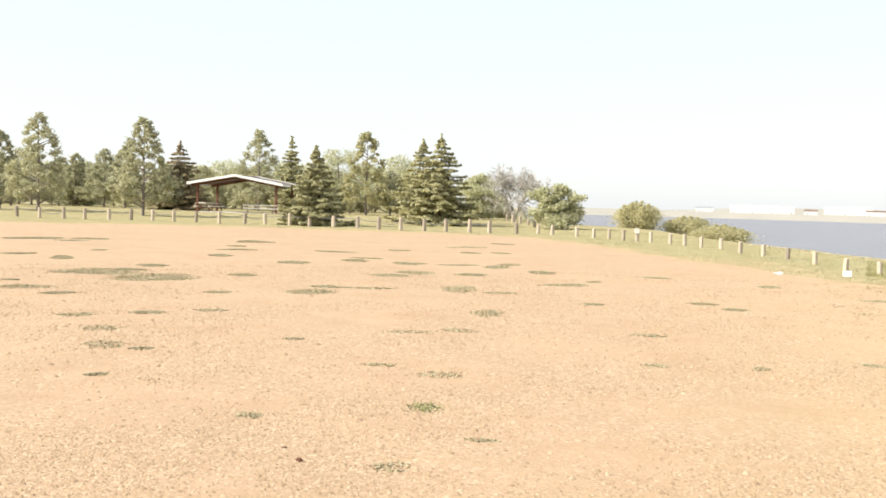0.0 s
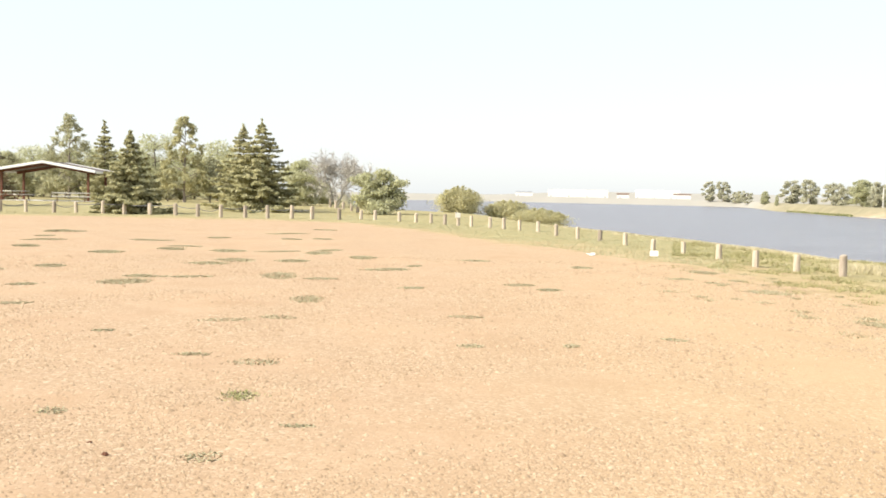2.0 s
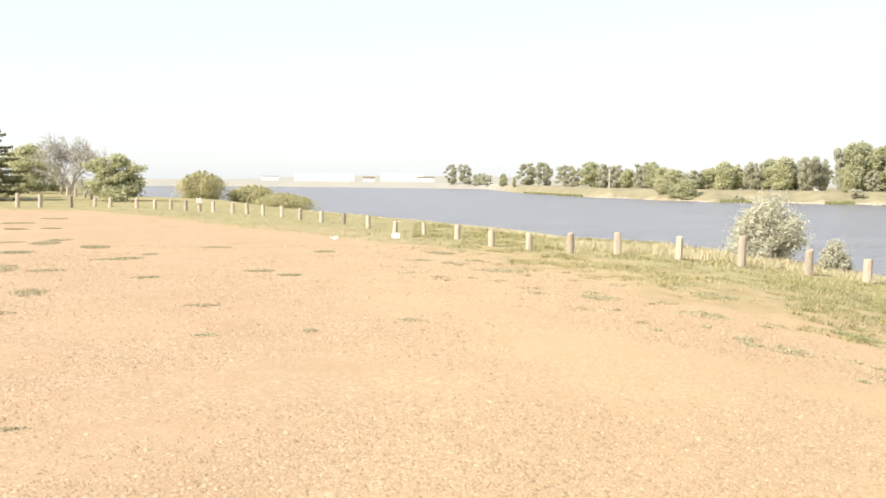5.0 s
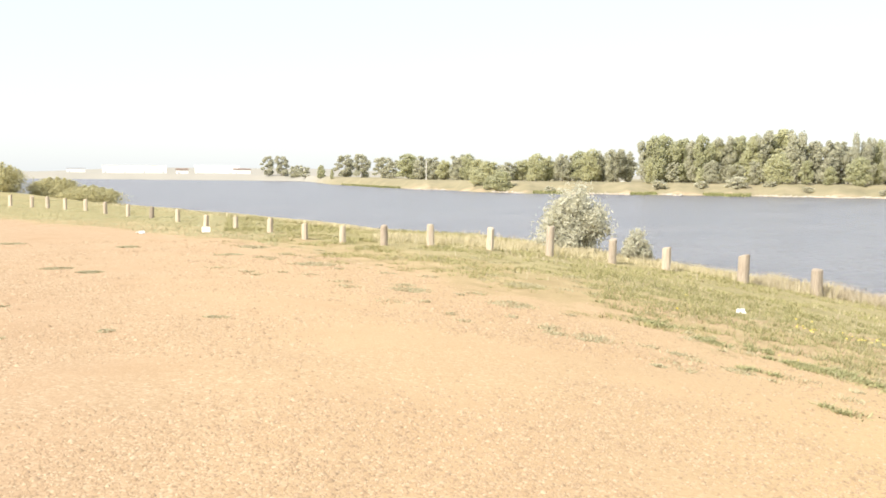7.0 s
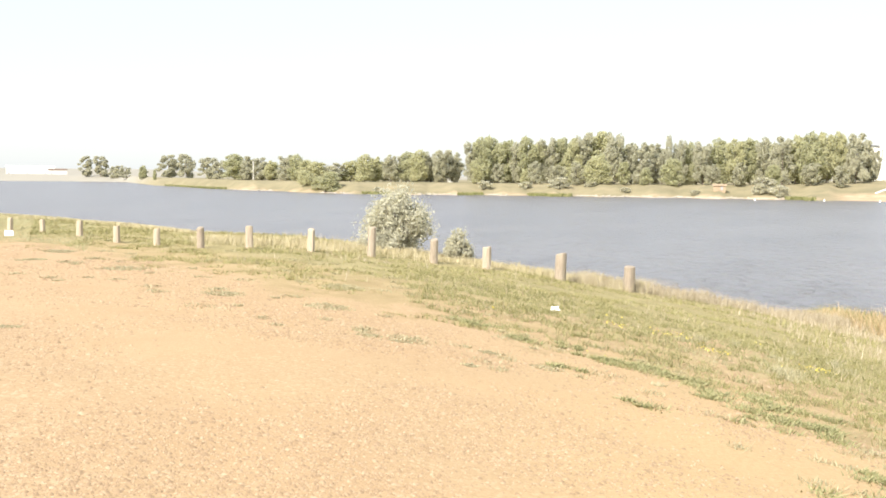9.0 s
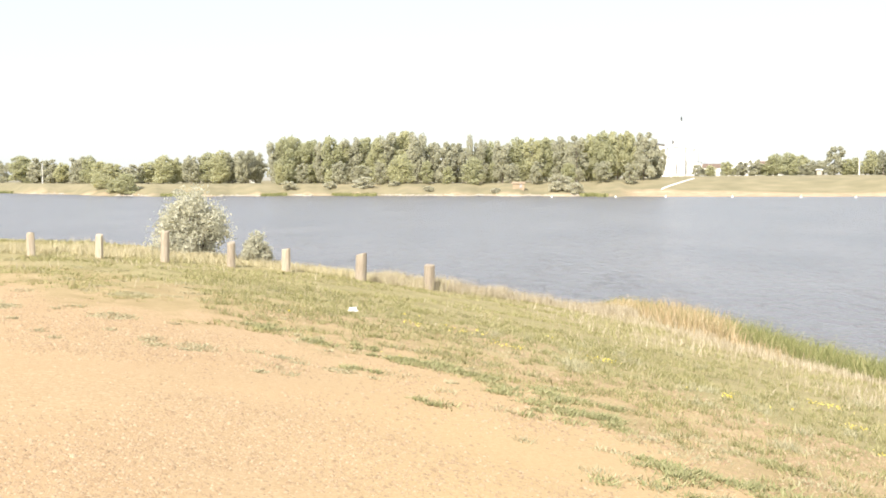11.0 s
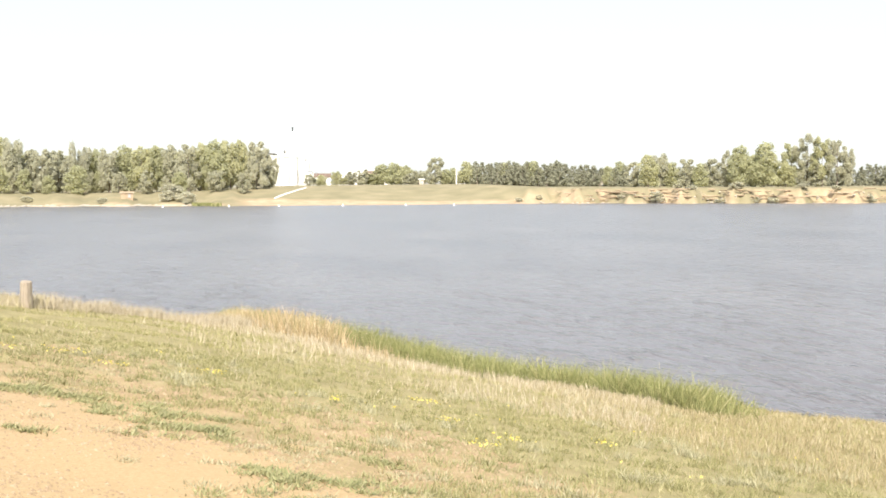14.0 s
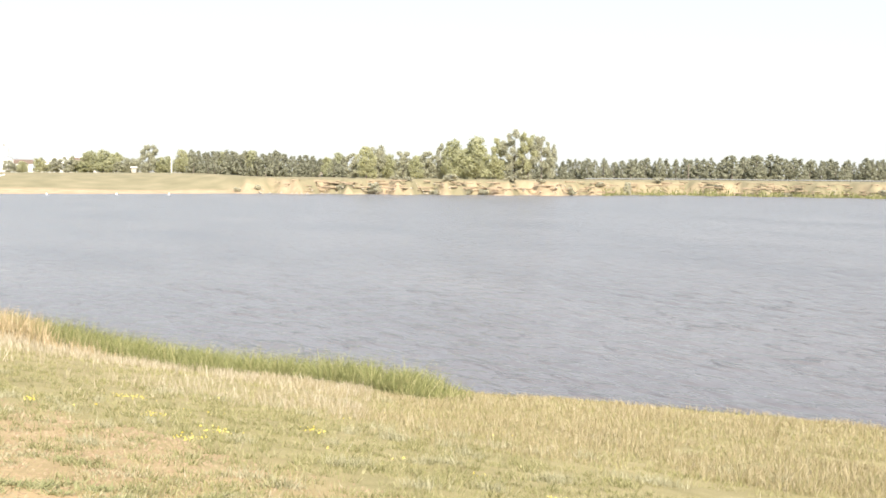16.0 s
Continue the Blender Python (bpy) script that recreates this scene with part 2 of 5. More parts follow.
def crest_line(y):
    return 17.5 + 14 * fade(30 - y, 0, 12) + 0.1 * np.maximum(y - 75, 0)


def near_land(x, y):
    r, az = np.hypot(x, y), np.degrees(np.arctan2(x, y))
    z = -0.16 * soft_ramp(x - 0.7 * y - 1 - 3.6 * fade(az, 88, 112) * fade(r, 13, 28) * (1 - fade(az, 140, 175)), 2.5)
    crest = crest_line(y)
    z = z - 0.25 * soft_ramp(x - crest, 1.2) * fade(y, 10, 18) * (1 - fade(np.degrees(np.arctan2(x, y)), 52, 64))
    z = z + 0.35 * fade(y, 62, 105) * (1 - fade(x, 5, 18))
    z = z - 0.55 * np.exp(-(((az - 77) / 9) ** 2)) * fade(r, 26, 38)
    z = z - 0.22 * soft_ramp(r - 104, 3) * fade(az, 4.4, 6.0) * (1 - fade(az, 60, 70))
    ripple = np.sin(x * 2.1 + 3 * np.sin(y * 0.7)) * np.sin(y * 1.7 + 2 * np.sin(x * 0.9))
    hump = np.sin(x * 0.53 + 1.7 * np.sin(y * 0.31 + 1)) * np.sin(y * 0.47 + 1.9 * np.sin(x * 0.27))
    z = z + (0.012 * ripple + 0.035 * hump * fade(r, 12, 30)) * (1 - fade(r, 60, 140))
    return np.maximum(z, -8.0)


# bearing in degrees (clockwise from +y), distance of the far shore, land height behind it, width of its rise
FAR = [(2, 1300, 0.5, 60), (8, 1180, 0.5, 60), (15, 1150, 0.5, 60), (23, 1040, 0.0, 50), (25.5, 980, 0.0, 50), (27, 700, -0.5, 60), (30, 545, -1.0, 45), (31.4, 505, -1.2, 40),
       (36, 420, -1.2, 38), (39, 402, -1.2, 38), (45, 396, -1.2, 40), (56, 375, -1.3, 42), (60, 364, -1.0, 45), (66, 362, 1.0, 75), (73, 366, 1.4, 80), (76, 372, 1.3, 50),
       (79, 376, -0.1, 16), (86, 372, -0.2, 9), (95, 378, -0.2, 9), (101, 415, -0.2, 12), (112, 400, -0.2, 14), (130, 420, 0, 20), (160, 450, 0, 30), (200, 450, 0, 30)]
FAR_AZ, FAR_D, FAR_Z, FAR_W = [np.array(c, float) for c in zip(*FAR)]


def far_land(az, r):
    d, h, w = np.interp(az, FAR_AZ, FAR_D), np.interp(az, FAR_AZ, FAR_Z), np.interp(az, FAR_AZ, FAR_W)
    d = d + (5 * np.sin(az * 2.3) + 2.5 * np.sin(az * 7.1 + 1) + 1.2 * np.sin(az * 23.0)) * (1 - 0.88 * fade(az, 62.2, 64.5) * (1 - fade(az, 76.5, 79)))
    t = (r - d) / w
    z = -8.0 + 2.6 * fade(t, -0.5, 0.02) + (h - WATER_Z - 0.1) * fade(t, 0.0, 1.0)
    z = z + 2.0 * fade(r, 900, 2200) + 14 * fade(r, 1500, 3200) * fade(az, 11, 18) * (1 - fade(az, 26, 34))
    return np.where((az > 2) & (az < 205), z, -9.0)


def bearing(x, y):
    az = np.degrees(np.arctan2(x, y))
    return np.where(az < -100, az + 360, az)


def land(x, y):
    x, y = np.asarray(x, float), np.asarray(y, float)
    return np.maximum(near_land(x, y), far_land(bearing(x, y), np.hypot(x, y)))


def at(az, d, up=0.0):
    x, y = d * math.sin(radians(az)), d * math.cos(radians(az))
    return Vector((x, y, float(land(x, y)) + up))


# bearing and distance of the gravel's edge
EDGE = [(-60, 60), (-30, 64.8), (-11.7, 62), (0.5, 57.4), (4.5, 54), (6.6, 48.4), (10.6, 39.8), (12.6, 35.2), (16.9, 31), (21, 26.7), (23.1, 25.1), (28.7, 20.6), (32, 19.6), (34.8, 17.5),
        (40.9, 16.4), (43.5, 16.4), (50, 15), (56.4, 14.2), (60.3, 13.3), (64.9, 11.9), (69.3, 10.8), (72, 10.2), (80, 8.2), (110, 5.0), (180, 6.0), (260, 30), (300, 60)]
EDGE_AZ, EDGE_D = [np.array(c, float) for c in zip(*EDGE)]


def gravel_edge(az):
    return np.interp(az, EDGE_AZ, EDGE_D)


# ---- mesh helpers ----
def mesh_from(name, verts, faces, mat, smooth=False):
    me = bpy.data.meshes.new(name)
    verts, faces = np.asarray(verts, np.float32), np.asarray(faces, np.int32)
    k = faces.shape[1]
    me.vertices.add(len(verts))
    me.vertices.foreach_set("co", verts.ravel())
    me.loops.add(faces.size)
    me.loops.foreach_set("vertex_index", faces.ravel())
    me.polygons.add(len(faces))
    me.polygons.foreach_set("loop_start", np.arange(0, faces.size, k, dtype=np.int32))
    me.polygons.foreach_set("loop_total", np.full(len(faces), k, dtype=np.int32))
    if smooth:
        me.polygons.foreach_set("use_smooth", np.ones(len(faces), dtype=bool))
    me.materials.append(mat)
    me.update(calc_edges=True)
    me.validate()
    return me


def thing(name, place, label, category, group="", kind="", turn=0.0):
    ob = new(name)
    ob.matrix_basis = Matrix.Translation(place) @ Matrix.Rotation(radians(turn), 4, "Z")
    ob.empty_display_size = 0.2
    return tagged(ob, label, category, group, kind)


def part(name, bm, mat, parent, label=""):
    if isinstance(bm, bmesh.types.BMesh):
        me = bpy.data.meshes.new(name)
        bm.to_mesh(me)
        bm.free()
        me.materials.append(mat)
    else:
        me = bm
    ob = new(name, me)
    ob.parent = parent
    if label:
        ob["label"] = label
    return ob


def box(size, place=(0, 0, 0), turn=(0, 0, 0), bevel=0.01, bm=None):
    bm = bm or bmesh.new()
    m = Matrix.Translation(place) @ Euler([radians(a) for a in turn]).to_matrix().to_4x4() @ Matrix.Diagonal((*size, 1))
    made = bmesh.ops.create_cube(bm, size=1, matrix=m)
    if bevel:
        edges = list({e for v in made["verts"] for e in v.link_edges})
        bmesh.ops.bevel(bm, geom=edges, offset=bevel, segments=1, affect="EDGES")
    return bm


def tube(a, b, r0, r1, sides=8, bm=None):
    bm = bm or bmesh.new()
    a, b = Vector(a), Vector(b)
    m = Matrix.Translation((a + b) / 2) @ (b - a).to_track_quat("Z", "Y").to_matrix().to_4x4()
    bmesh.ops.create_cone(bm, cap_ends=True, segments=sides, radius1=r0, radius2=r1, depth=(b - a).length, matrix=m)
    return bm


def cards(rng, centres, size, flat=0.0, long=1.0):
    """Small leaf-shaped faces with random turns round the centres."""
    n = len(centres)
    u = rng.normal(size=(n, 3))
    u[:, 2] *= 1 - flat
    u /= np.linalg.norm(u, axis=1, keepdims=True)
    v = rng.normal(size=(n, 3))
    v[:, 2] *= 1 - flat
    v -= (v * u).sum(1, keepdims=True) * u
    v /= np.linalg.norm(v, axis=1, keepdims=True)
    s = (size * rng.uniform(0.6, 1.3, n))[:, None]
    c = np.asarray(centres)
    verts = np.stack([c - u * s * long, c + v * s * 0.55, c + u * s * long, c - v * s * 0.55], 1).reshape(-1, 3)
    return verts, np.arange(4 * n).reshape(-1, 4)


def limb_mesh(name, limbs, mat, sides=6):
    verts, faces = [], []
    for path, radii in limbs:
        base = len(verts)
        for k, (p, r) in enumerate(zip(path, radii)):
            way = Vector(path[min(k + 1, len(path) - 1)]) - Vector(path[max(k - 1, 0)])
            q = way.to_track_quat("Z", "Y")
            for s in range(sides):
                a = 2 * math.pi * s / sides
                verts.append(Vector(p) + q @ Vector((math.cos(a) * r, math.sin(a) * r, 0)))
        for k in range(len(path) - 1):
            for s in range(sides):
                i, j = base + k * sides + s, base + k * sides + (s + 1) % sides
                faces.append((i, j, j + sides, i + sides))
    return mesh_from(name, [tuple(v) for v in verts], faces, mat, True)


# ---- ground and lake ----
def build_ground():
    az = np.concatenate([np.arange(-32, 118, 0.3), np.arange(118, 328, 3.0)])
    rings = [0.0, 0.01]
    while rings[-1] < 4600:
        r = rings[-1]
        rings.append(r + (2.2 if 345 < r < 470 else max(0.15, r * 0.027)))
    r = np.array(rings[1:])
    A, R = np.meshgrid(az, r)
    X, Y = R * np.sin(np.radians(A)), R * np.cos(np.radians(A))
    Z = land(X, Y)
    B = bearing(X, Y)
    d = np.interp(B, FAR_AZ, FAR_D)
    rough = np.array([noise.fractal(Vector((float(x) * 0.09, float(y) * 0.09, 0.3)), 1.0, 2.1, 4) for x, y in zip(X.ravel(), Y.ravel())]).reshape(X.shape)
    bank = fade(R, 340, 372) * (1 - fade(R, 440, 480)) * fade(B, 76, 80) * fade(Z, -5.4, -4.0) * (1 - fade(Z, -1.2, -0.2))
    Z = Z + rough * 0.03 * fade(R, 350, 420) + rough * bank * 1.0
    n = len(az)
    verts = np.stack([X, Y, Z], -1).reshape(-1, 3)
    i, j = np.meshgrid(np.arange(len(r) - 1), np.arange(n), indexing="ij")
    a, b = i * n + j, i * n + (j + 1) % n
    faces = np.stack([a, b, b + n, a + n], -1).reshape(-1, 4)[:, ::-1]
    verts = np.vstack([verts, [[0, 0, float(land(0, 0))]]])
    me = mesh_from("ground", verts, faces, GROUND, True)
    edge = gravel_edge(B)
    gravel = np.clip((edge - R) / (edge * np.interp(B, [0, 12, 24, 60, 80], [0.06, 0.08, 0.2, 0.26, 0.4])), -1.8, 1.8)
    dry = fade(R, 200, 300) * 0.05 + (1 - fade(R, 100, 200)) * np.clip(0.25 + 0.5 * fade(-Z, 1.5, 3.5) + 0.7 * fade(X - crest_line(Y), -2, 2) * fade(Y, 12, 20), 0, 1.0)
    beach = fade(B, 62, 64) * (1 - fade(B, 78, 80)) * fade(R - d, -14, -6) * (1 - fade(R - d, np.interp(B, [64, 70, 78], [20, 15, 6]), np.interp(B, [64, 70, 78], [30, 23, 12])))
    cliff = fade(B, 78.2, 80.4) * fade(R, 340, 360) * (1 - fade(Z, -1.0, -0.3)) * 0.8 * np.clip(0.28 + 2.0 * rough, 0, 1) * (1 - 0.35 * fade(B, 96, 99))
    stones = fade(B, 30, 32) * (1 - fade(B, 62, 63)) * fade(R - d, -10, -4) * (1 - fade(R - d, 4, 12)) * np.clip(0.5 + 3 * rough, 0, 1)
    sand = np.clip(beach + cliff + stones, 0, 1)
    for name, values in (("gravel", gravel), ("dry", dry), ("sand", sand), ("field", fade(R, 130, 260)), ("hazed_plain", fade(R, 650, 1000)), ("loess", (0.45 * fade(B, 4, 36) + 0.4 * fade(B, 44, 60)) * (1 - fade(R, 40, 70)) * (1 - fade(B, 130, 220)))):
        layer = me.attributes.new(name, "FLOAT", "POINT")
        layer.data.foreach_set("value", np.append(values.ravel(), 1.0 if name == "gravel" else 0.0).astype(np.float32))
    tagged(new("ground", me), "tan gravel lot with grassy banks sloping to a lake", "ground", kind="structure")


def build_water():
    az = np.arange(-40, 230, 3.0)
    r = np.array([18, 30, 60, 120, 250, 500, 900, 1450])
    A, R = np.meshgrid(az, r)
    verts = np.stack([R * np.sin(np.radians(A)), R * np.cos(np.radians(A)), np.full_like(A, WATER_Z)], -1).reshape(-1, 3)
    i, j = np.meshgrid(np.arange(len(r) - 1), np.arange(len(az) - 1), indexing="ij")
    a = (i * len(az) + j)
    faces = np.stack([a, a + 1, a + 1 + len(az), a + len(az)], -1).reshape(-1, 4)[:, ::-1]
    tagged(new("water", mesh_from("water", verts, faces, WATER)), "wind-rippled grey-blue lake water", "lake", kind="structure")


build_ground()
build_water()


# ---- fence posts ----
def post_mesh(rng, height, r):
    bm = bmesh.new()
    sides, lean = 10, rng.uniform(-0.02, 0.02, 2)
    rings, slant, turn = [], rng.uniform(0, 0.03), rng.uniform(0, 6.28)
    wob = rng.uniform(0.9, 1.1, sides)
    for h, k in ((-0.3, 1.0), (0.05, 1.03), (height * 0.5, 1.0), (height - 0.03, 0.97), (height, 0.86)):
        ring = []
        for s in range(sides):
            a = 2 * math.pi * s / sides
            ring.append(bm.verts.new((math.cos(a) * r * k * wob[s] + lean[0] * h, math.sin(a) * r * k * wob[s] + lean[1] * h, h + ((rng.uniform(-0.014, 0.014) + slant * math.cos(a + turn)) if h > height * 0.9 else 0))))
        rings.append(ring)
    for lo, hi in zip(rings, rings[1:]):
        for s in range(sides):
            bm.faces.new((lo[s], lo[(s + 1) % sides], hi[(s + 1) % sides], hi[s]))
    bm.faces.new(rings[-1])
    return bm


# bearing and distance; the far line, and the line that bends round to the lake
FENCE_FAR = [(-23.1, 77.9), (-22.08, 77.5), (-21.02, 76.4), (-19.86, 75.2), (-18.84, 74.6), (-17.65, 74.1), (-16.55, 73.6), (-15.47, 73), (-14.38, 72.2), (-13.24, 71.4), (-12.04, 70.8), (-10.71, 70.5),
             (-9.64, 70), (-8.31, 69), (-7.26, 68), (-5.98, 67), (-4.67, 65.5), (-3.53, 64), (-2.33, 63.3), (-1.04, 63.2), (0.13, 63.2), (1.42, 63), (2.5, 62)]
FENCE_LAKE = [(3.96, 60.9), (5.14, 61.4), (5.91, 61), (7.24, 58.6), (8.14, 57.8), (8.96, 57.6), (9.71, 55.7), (10.45, 54.4), (11.16, 52.3), (12.18, 50), (12.94, 49.2), (13.8, 47.5), (14.8, 45), (15.8, 42), (16.95, 40),
              (18.15, 38), (19.52, 35.6), (21, 33.2), (22.6, 30.8), (24.42, 29), (26.32, 27), (28.37, 25.8), (30.6, 25.2), (33.1, 25.6), (36.3, 26.2), (39.5, 27), (42.78, 28.2), (45.61, 29.1), (49.5, 30.4), (53.1, 32.6)]
FENCE_LANE = [(3.45, 92), (3.75, 89), (4.15, 86), (4.6, 83), (4.95, 79)]
post_rng = np.random.default_rng(4)
for az, d in FENCE_FAR + FENCE_LAKE + FENCE_LANE:
    tall = float(np.interp(az, [3, 5, 13, 17, 21, 26, 30, 33, 36, 39.5, 42.8, 45.6, 49.5, 53], [0.74, 0.55, 0.5, 0.44, 0.36, 0.39, 0.44, 0.55, 0.54, 0.74, 0.62, 0.64, 0.74, 0.74])) * post_rng.uniform(0.95, 1.05)
    bm = post_mesh(post_rng, tall, float(np.interp(az, [3, 8, 14, 28, 33, 43, 46, 49.5, 53], [0.12, 0.1, 0.08, 0.076, 0.09, 0.112, 0.12, 0.15, 0.165])))
    me = bpy.data.meshes.new("fence_post")
    bm.to_mesh(me)
    bm.free()
    me.materials.append(POSTWOOD)
    ob = new("fence_post", me)
    ob.matrix_basis = Matrix.Translation(at(az, d)) @ Euler((post_rng.normal() * 0.02, post_rng.normal() * 0.02, post_rng.uniform(0, 6))).to_matrix().to_4x4()
    tagged(ob, "short weathered round wooden barrier post in grass", "post", "barrier posts round the lot")


def slack_cables():
    """Slack wire rope from post to post of the far line."""
    rng = np.random.default_rng(6)
    for (az0, d0), (az1, d1) in zip(FENCE_FAR, FENCE_FAR[1:]):
        if rng.random() < 0.18:
            continue
        a, b = at(az0, d0, 0.56 + rng.uniform(-0.06, 0.06)), at(az1, d1, 0.56 + rng.uniform(-0.06, 0.06))
        sag = rng.uniform(0.02, 0.26)
        path = [tuple(a.lerp(b, k / 6) - Vector((0, 0, 4 * sag * (k / 6) * (1 - k / 6)))) for k in range(7)]
        tagged(new("fence_cable", limb_mesh("fence_cable", [(path, [0.02] * 7)], MIDMETAL, 5)), "slack grey wire rope between the barrier posts", "cable", "ropes between the posts")


def sign_post(az, d):
    ob = thing("sign_post", at(az, d), "short wooden post with a small pale square sign", "sign", turn=-az)
    part("post", post_mesh(np.random.default_rng(9), 0.62, 0.06), POSTWOOD, ob)
    part("sign_plate", box((0.27, 0.03, 0.25), (0, -0.08, 0.55), bevel=0.006), TABLEWOOD, ob, "pale square sign plate")


slack_cables()
sign_post(10.42, 53.2)


# ---- trees ----
def trunk_path(rng, height, r, bend=0.03):
    pts, off = [], np.zeros(2)
    for k in range(8):
        pts.append((off[0], off[1], height * k / 7 - (0.15 if k == 0 else 0)))
        off = off + rng.normal(size=2) * bend * height / 7
    return pts, [max(r * (1.1 if k == 0 else 1 - 0.86 * k / 7), 0.012) for k in range(8)]


def leaf_shell(rng, centres, normals, size, long=1.0, jitter=0.5):
    """Leaf-shaped faces that look roughly along the normals."""
    n = len(centres)
    w = normals + rng.normal(size=(n, 3)) * jitter
    w /= np.linalg.norm(w, axis=1, keepdims=True)
    u = np.cross(w, rng.normal(size=(n, 3)))
    u /= np.linalg.norm(u, axis=1, keepdims=True)
    v = np.cross(w, u)
    s = (size * rng.uniform(0.6, 1.35, n))[:, None]
    c = np.asarray(centres)
    verts = np.stack([c - u * s * long, c + v * s * 0.6, c + u * s * long, c - v * s * 0.6], 1).reshape(-1, 3)
    return verts, np.arange(4 * n).reshape(-1, 4)


def lobed_leaves(rng, lobes, total, size, jitter=0.5, long=1.0, rough=0.3, lift=0.0, fuzz=0.09):
    """Leaves over a cluster of bumpy lobes, each a centre and three half axes."""
    C, A = np.array([c for c, _ in lobes]), np.array([r for _, r in lobes])
    share = (A[:, 0] * A[:, 2]) / (A[:, 0] * A[:, 2]).sum()
    pts, ways = [], []
    for k in range(len(lobes)):
        n = max(12, int(total * 1.6 * share[k]))
        p = rng.normal(size=(n, 3))
        p /= np.linalg.norm(p, axis=1, keepdims=True)
        d = rng.normal(size=(7, 3))
        d /= np.linalg.norm(d, axis=1, keepdims=True)
        knob = np.exp(7 * (p @ d.T - 1))
        far = (1 - rough) + 1.3 * rough * knob.max(1) + rng.normal(size=n) * fuzz
        q = C[k] + p * far[:, None] * A[k]
        inside = np.zeros(n, bool)
        for j in range(len(lobes)):
            if j != k:
                inside |= (((q - C[j]) / A[j]) ** 2).sum(1) < 0.5
        near_knob = d[knob.argmax(1)]
        way = p - 0.45 * near_knob * rough / 0.3 * 0.4 + np.array([0, 0, lift])
        keep = ~inside & ((p[:, 2] > -0.55) | (rng.random(n) < 0.5))
        pts.append(q[keep])
        ways.append(way[keep] / np.linalg.norm(way[keep], axis=1, keepdims=True))
    return leaf_shell(rng, np.vstack(pts), np.vstack(ways), size, long, jitter)


def tree_lobes(rng, kind, h=10.0, rad=3.6):
    """The lobes of a broadleaf crown, fitted to the height and the radius."""
    count, foot, low_r, high_r, loose = {"tall": (20, 0.13, 0.26, 0.44, 0.75), "round": (18, 0.08, 0.3, 0.46, 0.62), "grey": (18, 0.1, 0.22, 0.38, 0.85),
                                         "column": (9, 0.05, 0.5, 0.75, 0.4), "open": (17, 0.24, 0.2, 0.33, 0.95)}[kind]
    lobes = []
    for k in range(count):
        t = (k + rng.uniform(0.2, 0.8)) / count
        env = math.sqrt(max(0.06, 1 - (1.75 * t - 0.72) ** 2)) if kind in ("round", "column") else math.sqrt(max(0.2, 1 - (1.5 * t - 0.72) ** 2))
        a, q = k * 2.4 + rng.uniform(-0.6, 0.6), rng.uniform(0.35, 1.0) * loose
        r = rad * rng.uniform(low_r, high_r) * (1.08 - 0.3 * t)
        z = h * (foot + (1 - foot) * t)
        lobes.append((np.array([math.cos(a) * rad * env * q, math.sin(a) * rad * env * q, z]), np.array([r, r, r * rng.uniform(0.8, 1.2) * h / rad / 2.8])))
    top = max(c[2] + r[2] for c, r in lobes)
    wide = max(math.hypot(c[0], c[1]) + r[0] for c, r in lobes)
    fit = np.array([rad * 1.06 / wide, rad * 1.06 / wide, h / top])
    return [(c * fit, r * fit) for c, r in lobes]


def spruce_crown(rng, h, rad, detail=1.0):
    """Whorls of drooping boughs, each a flat spray of needles with gaps of shade between."""
    pts, ways = [], []
    z = 0.05 * h
    while z < h * 0.97:
        t = z / h
        reach = rad * (1 - t) ** 0.85 * (0.6 + 0.4 * min(1, t / 0.1)) + 0.06
        count = int(5 + 5 * (1 - t))
        start = rng.uniform(0, 6.28)
        for k in range(count):
            a = start + 6.283 * k / count + rng.normal() * 0.2
            L = reach * rng.uniform(0.68, 1.22)
            n = int((16 + 62 * L) * detail)
            u = rng.uniform(0.12, 1, n) ** 0.75
            side = rng.uniform(-1, 1, n) * (0.34 * L * (1.05 - u) + 0.05)
            base = z + rng.normal() * 0.012 * h
            zz = base - 0.34 * L * u + 0.2 * L * u ** 2.4 - 0.35 * np.abs(side) + rng.normal(size=n) * 0.025
            out = np.array([math.cos(a), math.sin(a), 0.0])
            across = np.array([-math.sin(a), math.cos(a), 0.0])
            pts.append(out * (L * u)[:, None] + across * side[:, None] + np.array([0, 0, 1]) * zz[:, None])
            hang = rng.random(n) < 0.25
            w = np.array([0, 0, 1.0]) + out * (0.35 + 0.5 * u)[:, None] + across * (side / L * 1.2)[:, None]
            w[hang, 2] = 0.1
            ways.append(w)
        z += h * 0.046 * rng.uniform(0.8, 1.2) + 0.03
    n = 60
    pts.append(np.stack([rng.normal(size=n) * 0.04, rng.normal(size=n) * 0.04, h * rng.uniform(0.9, 1.03, n)], 1))
    ways.append(rng.normal(size=(n, 3)))
    return leaf_shell(rng, np.vstack(pts), np.vstack(ways), 0.11 / detail ** 0.5, 1.35, 0.4)


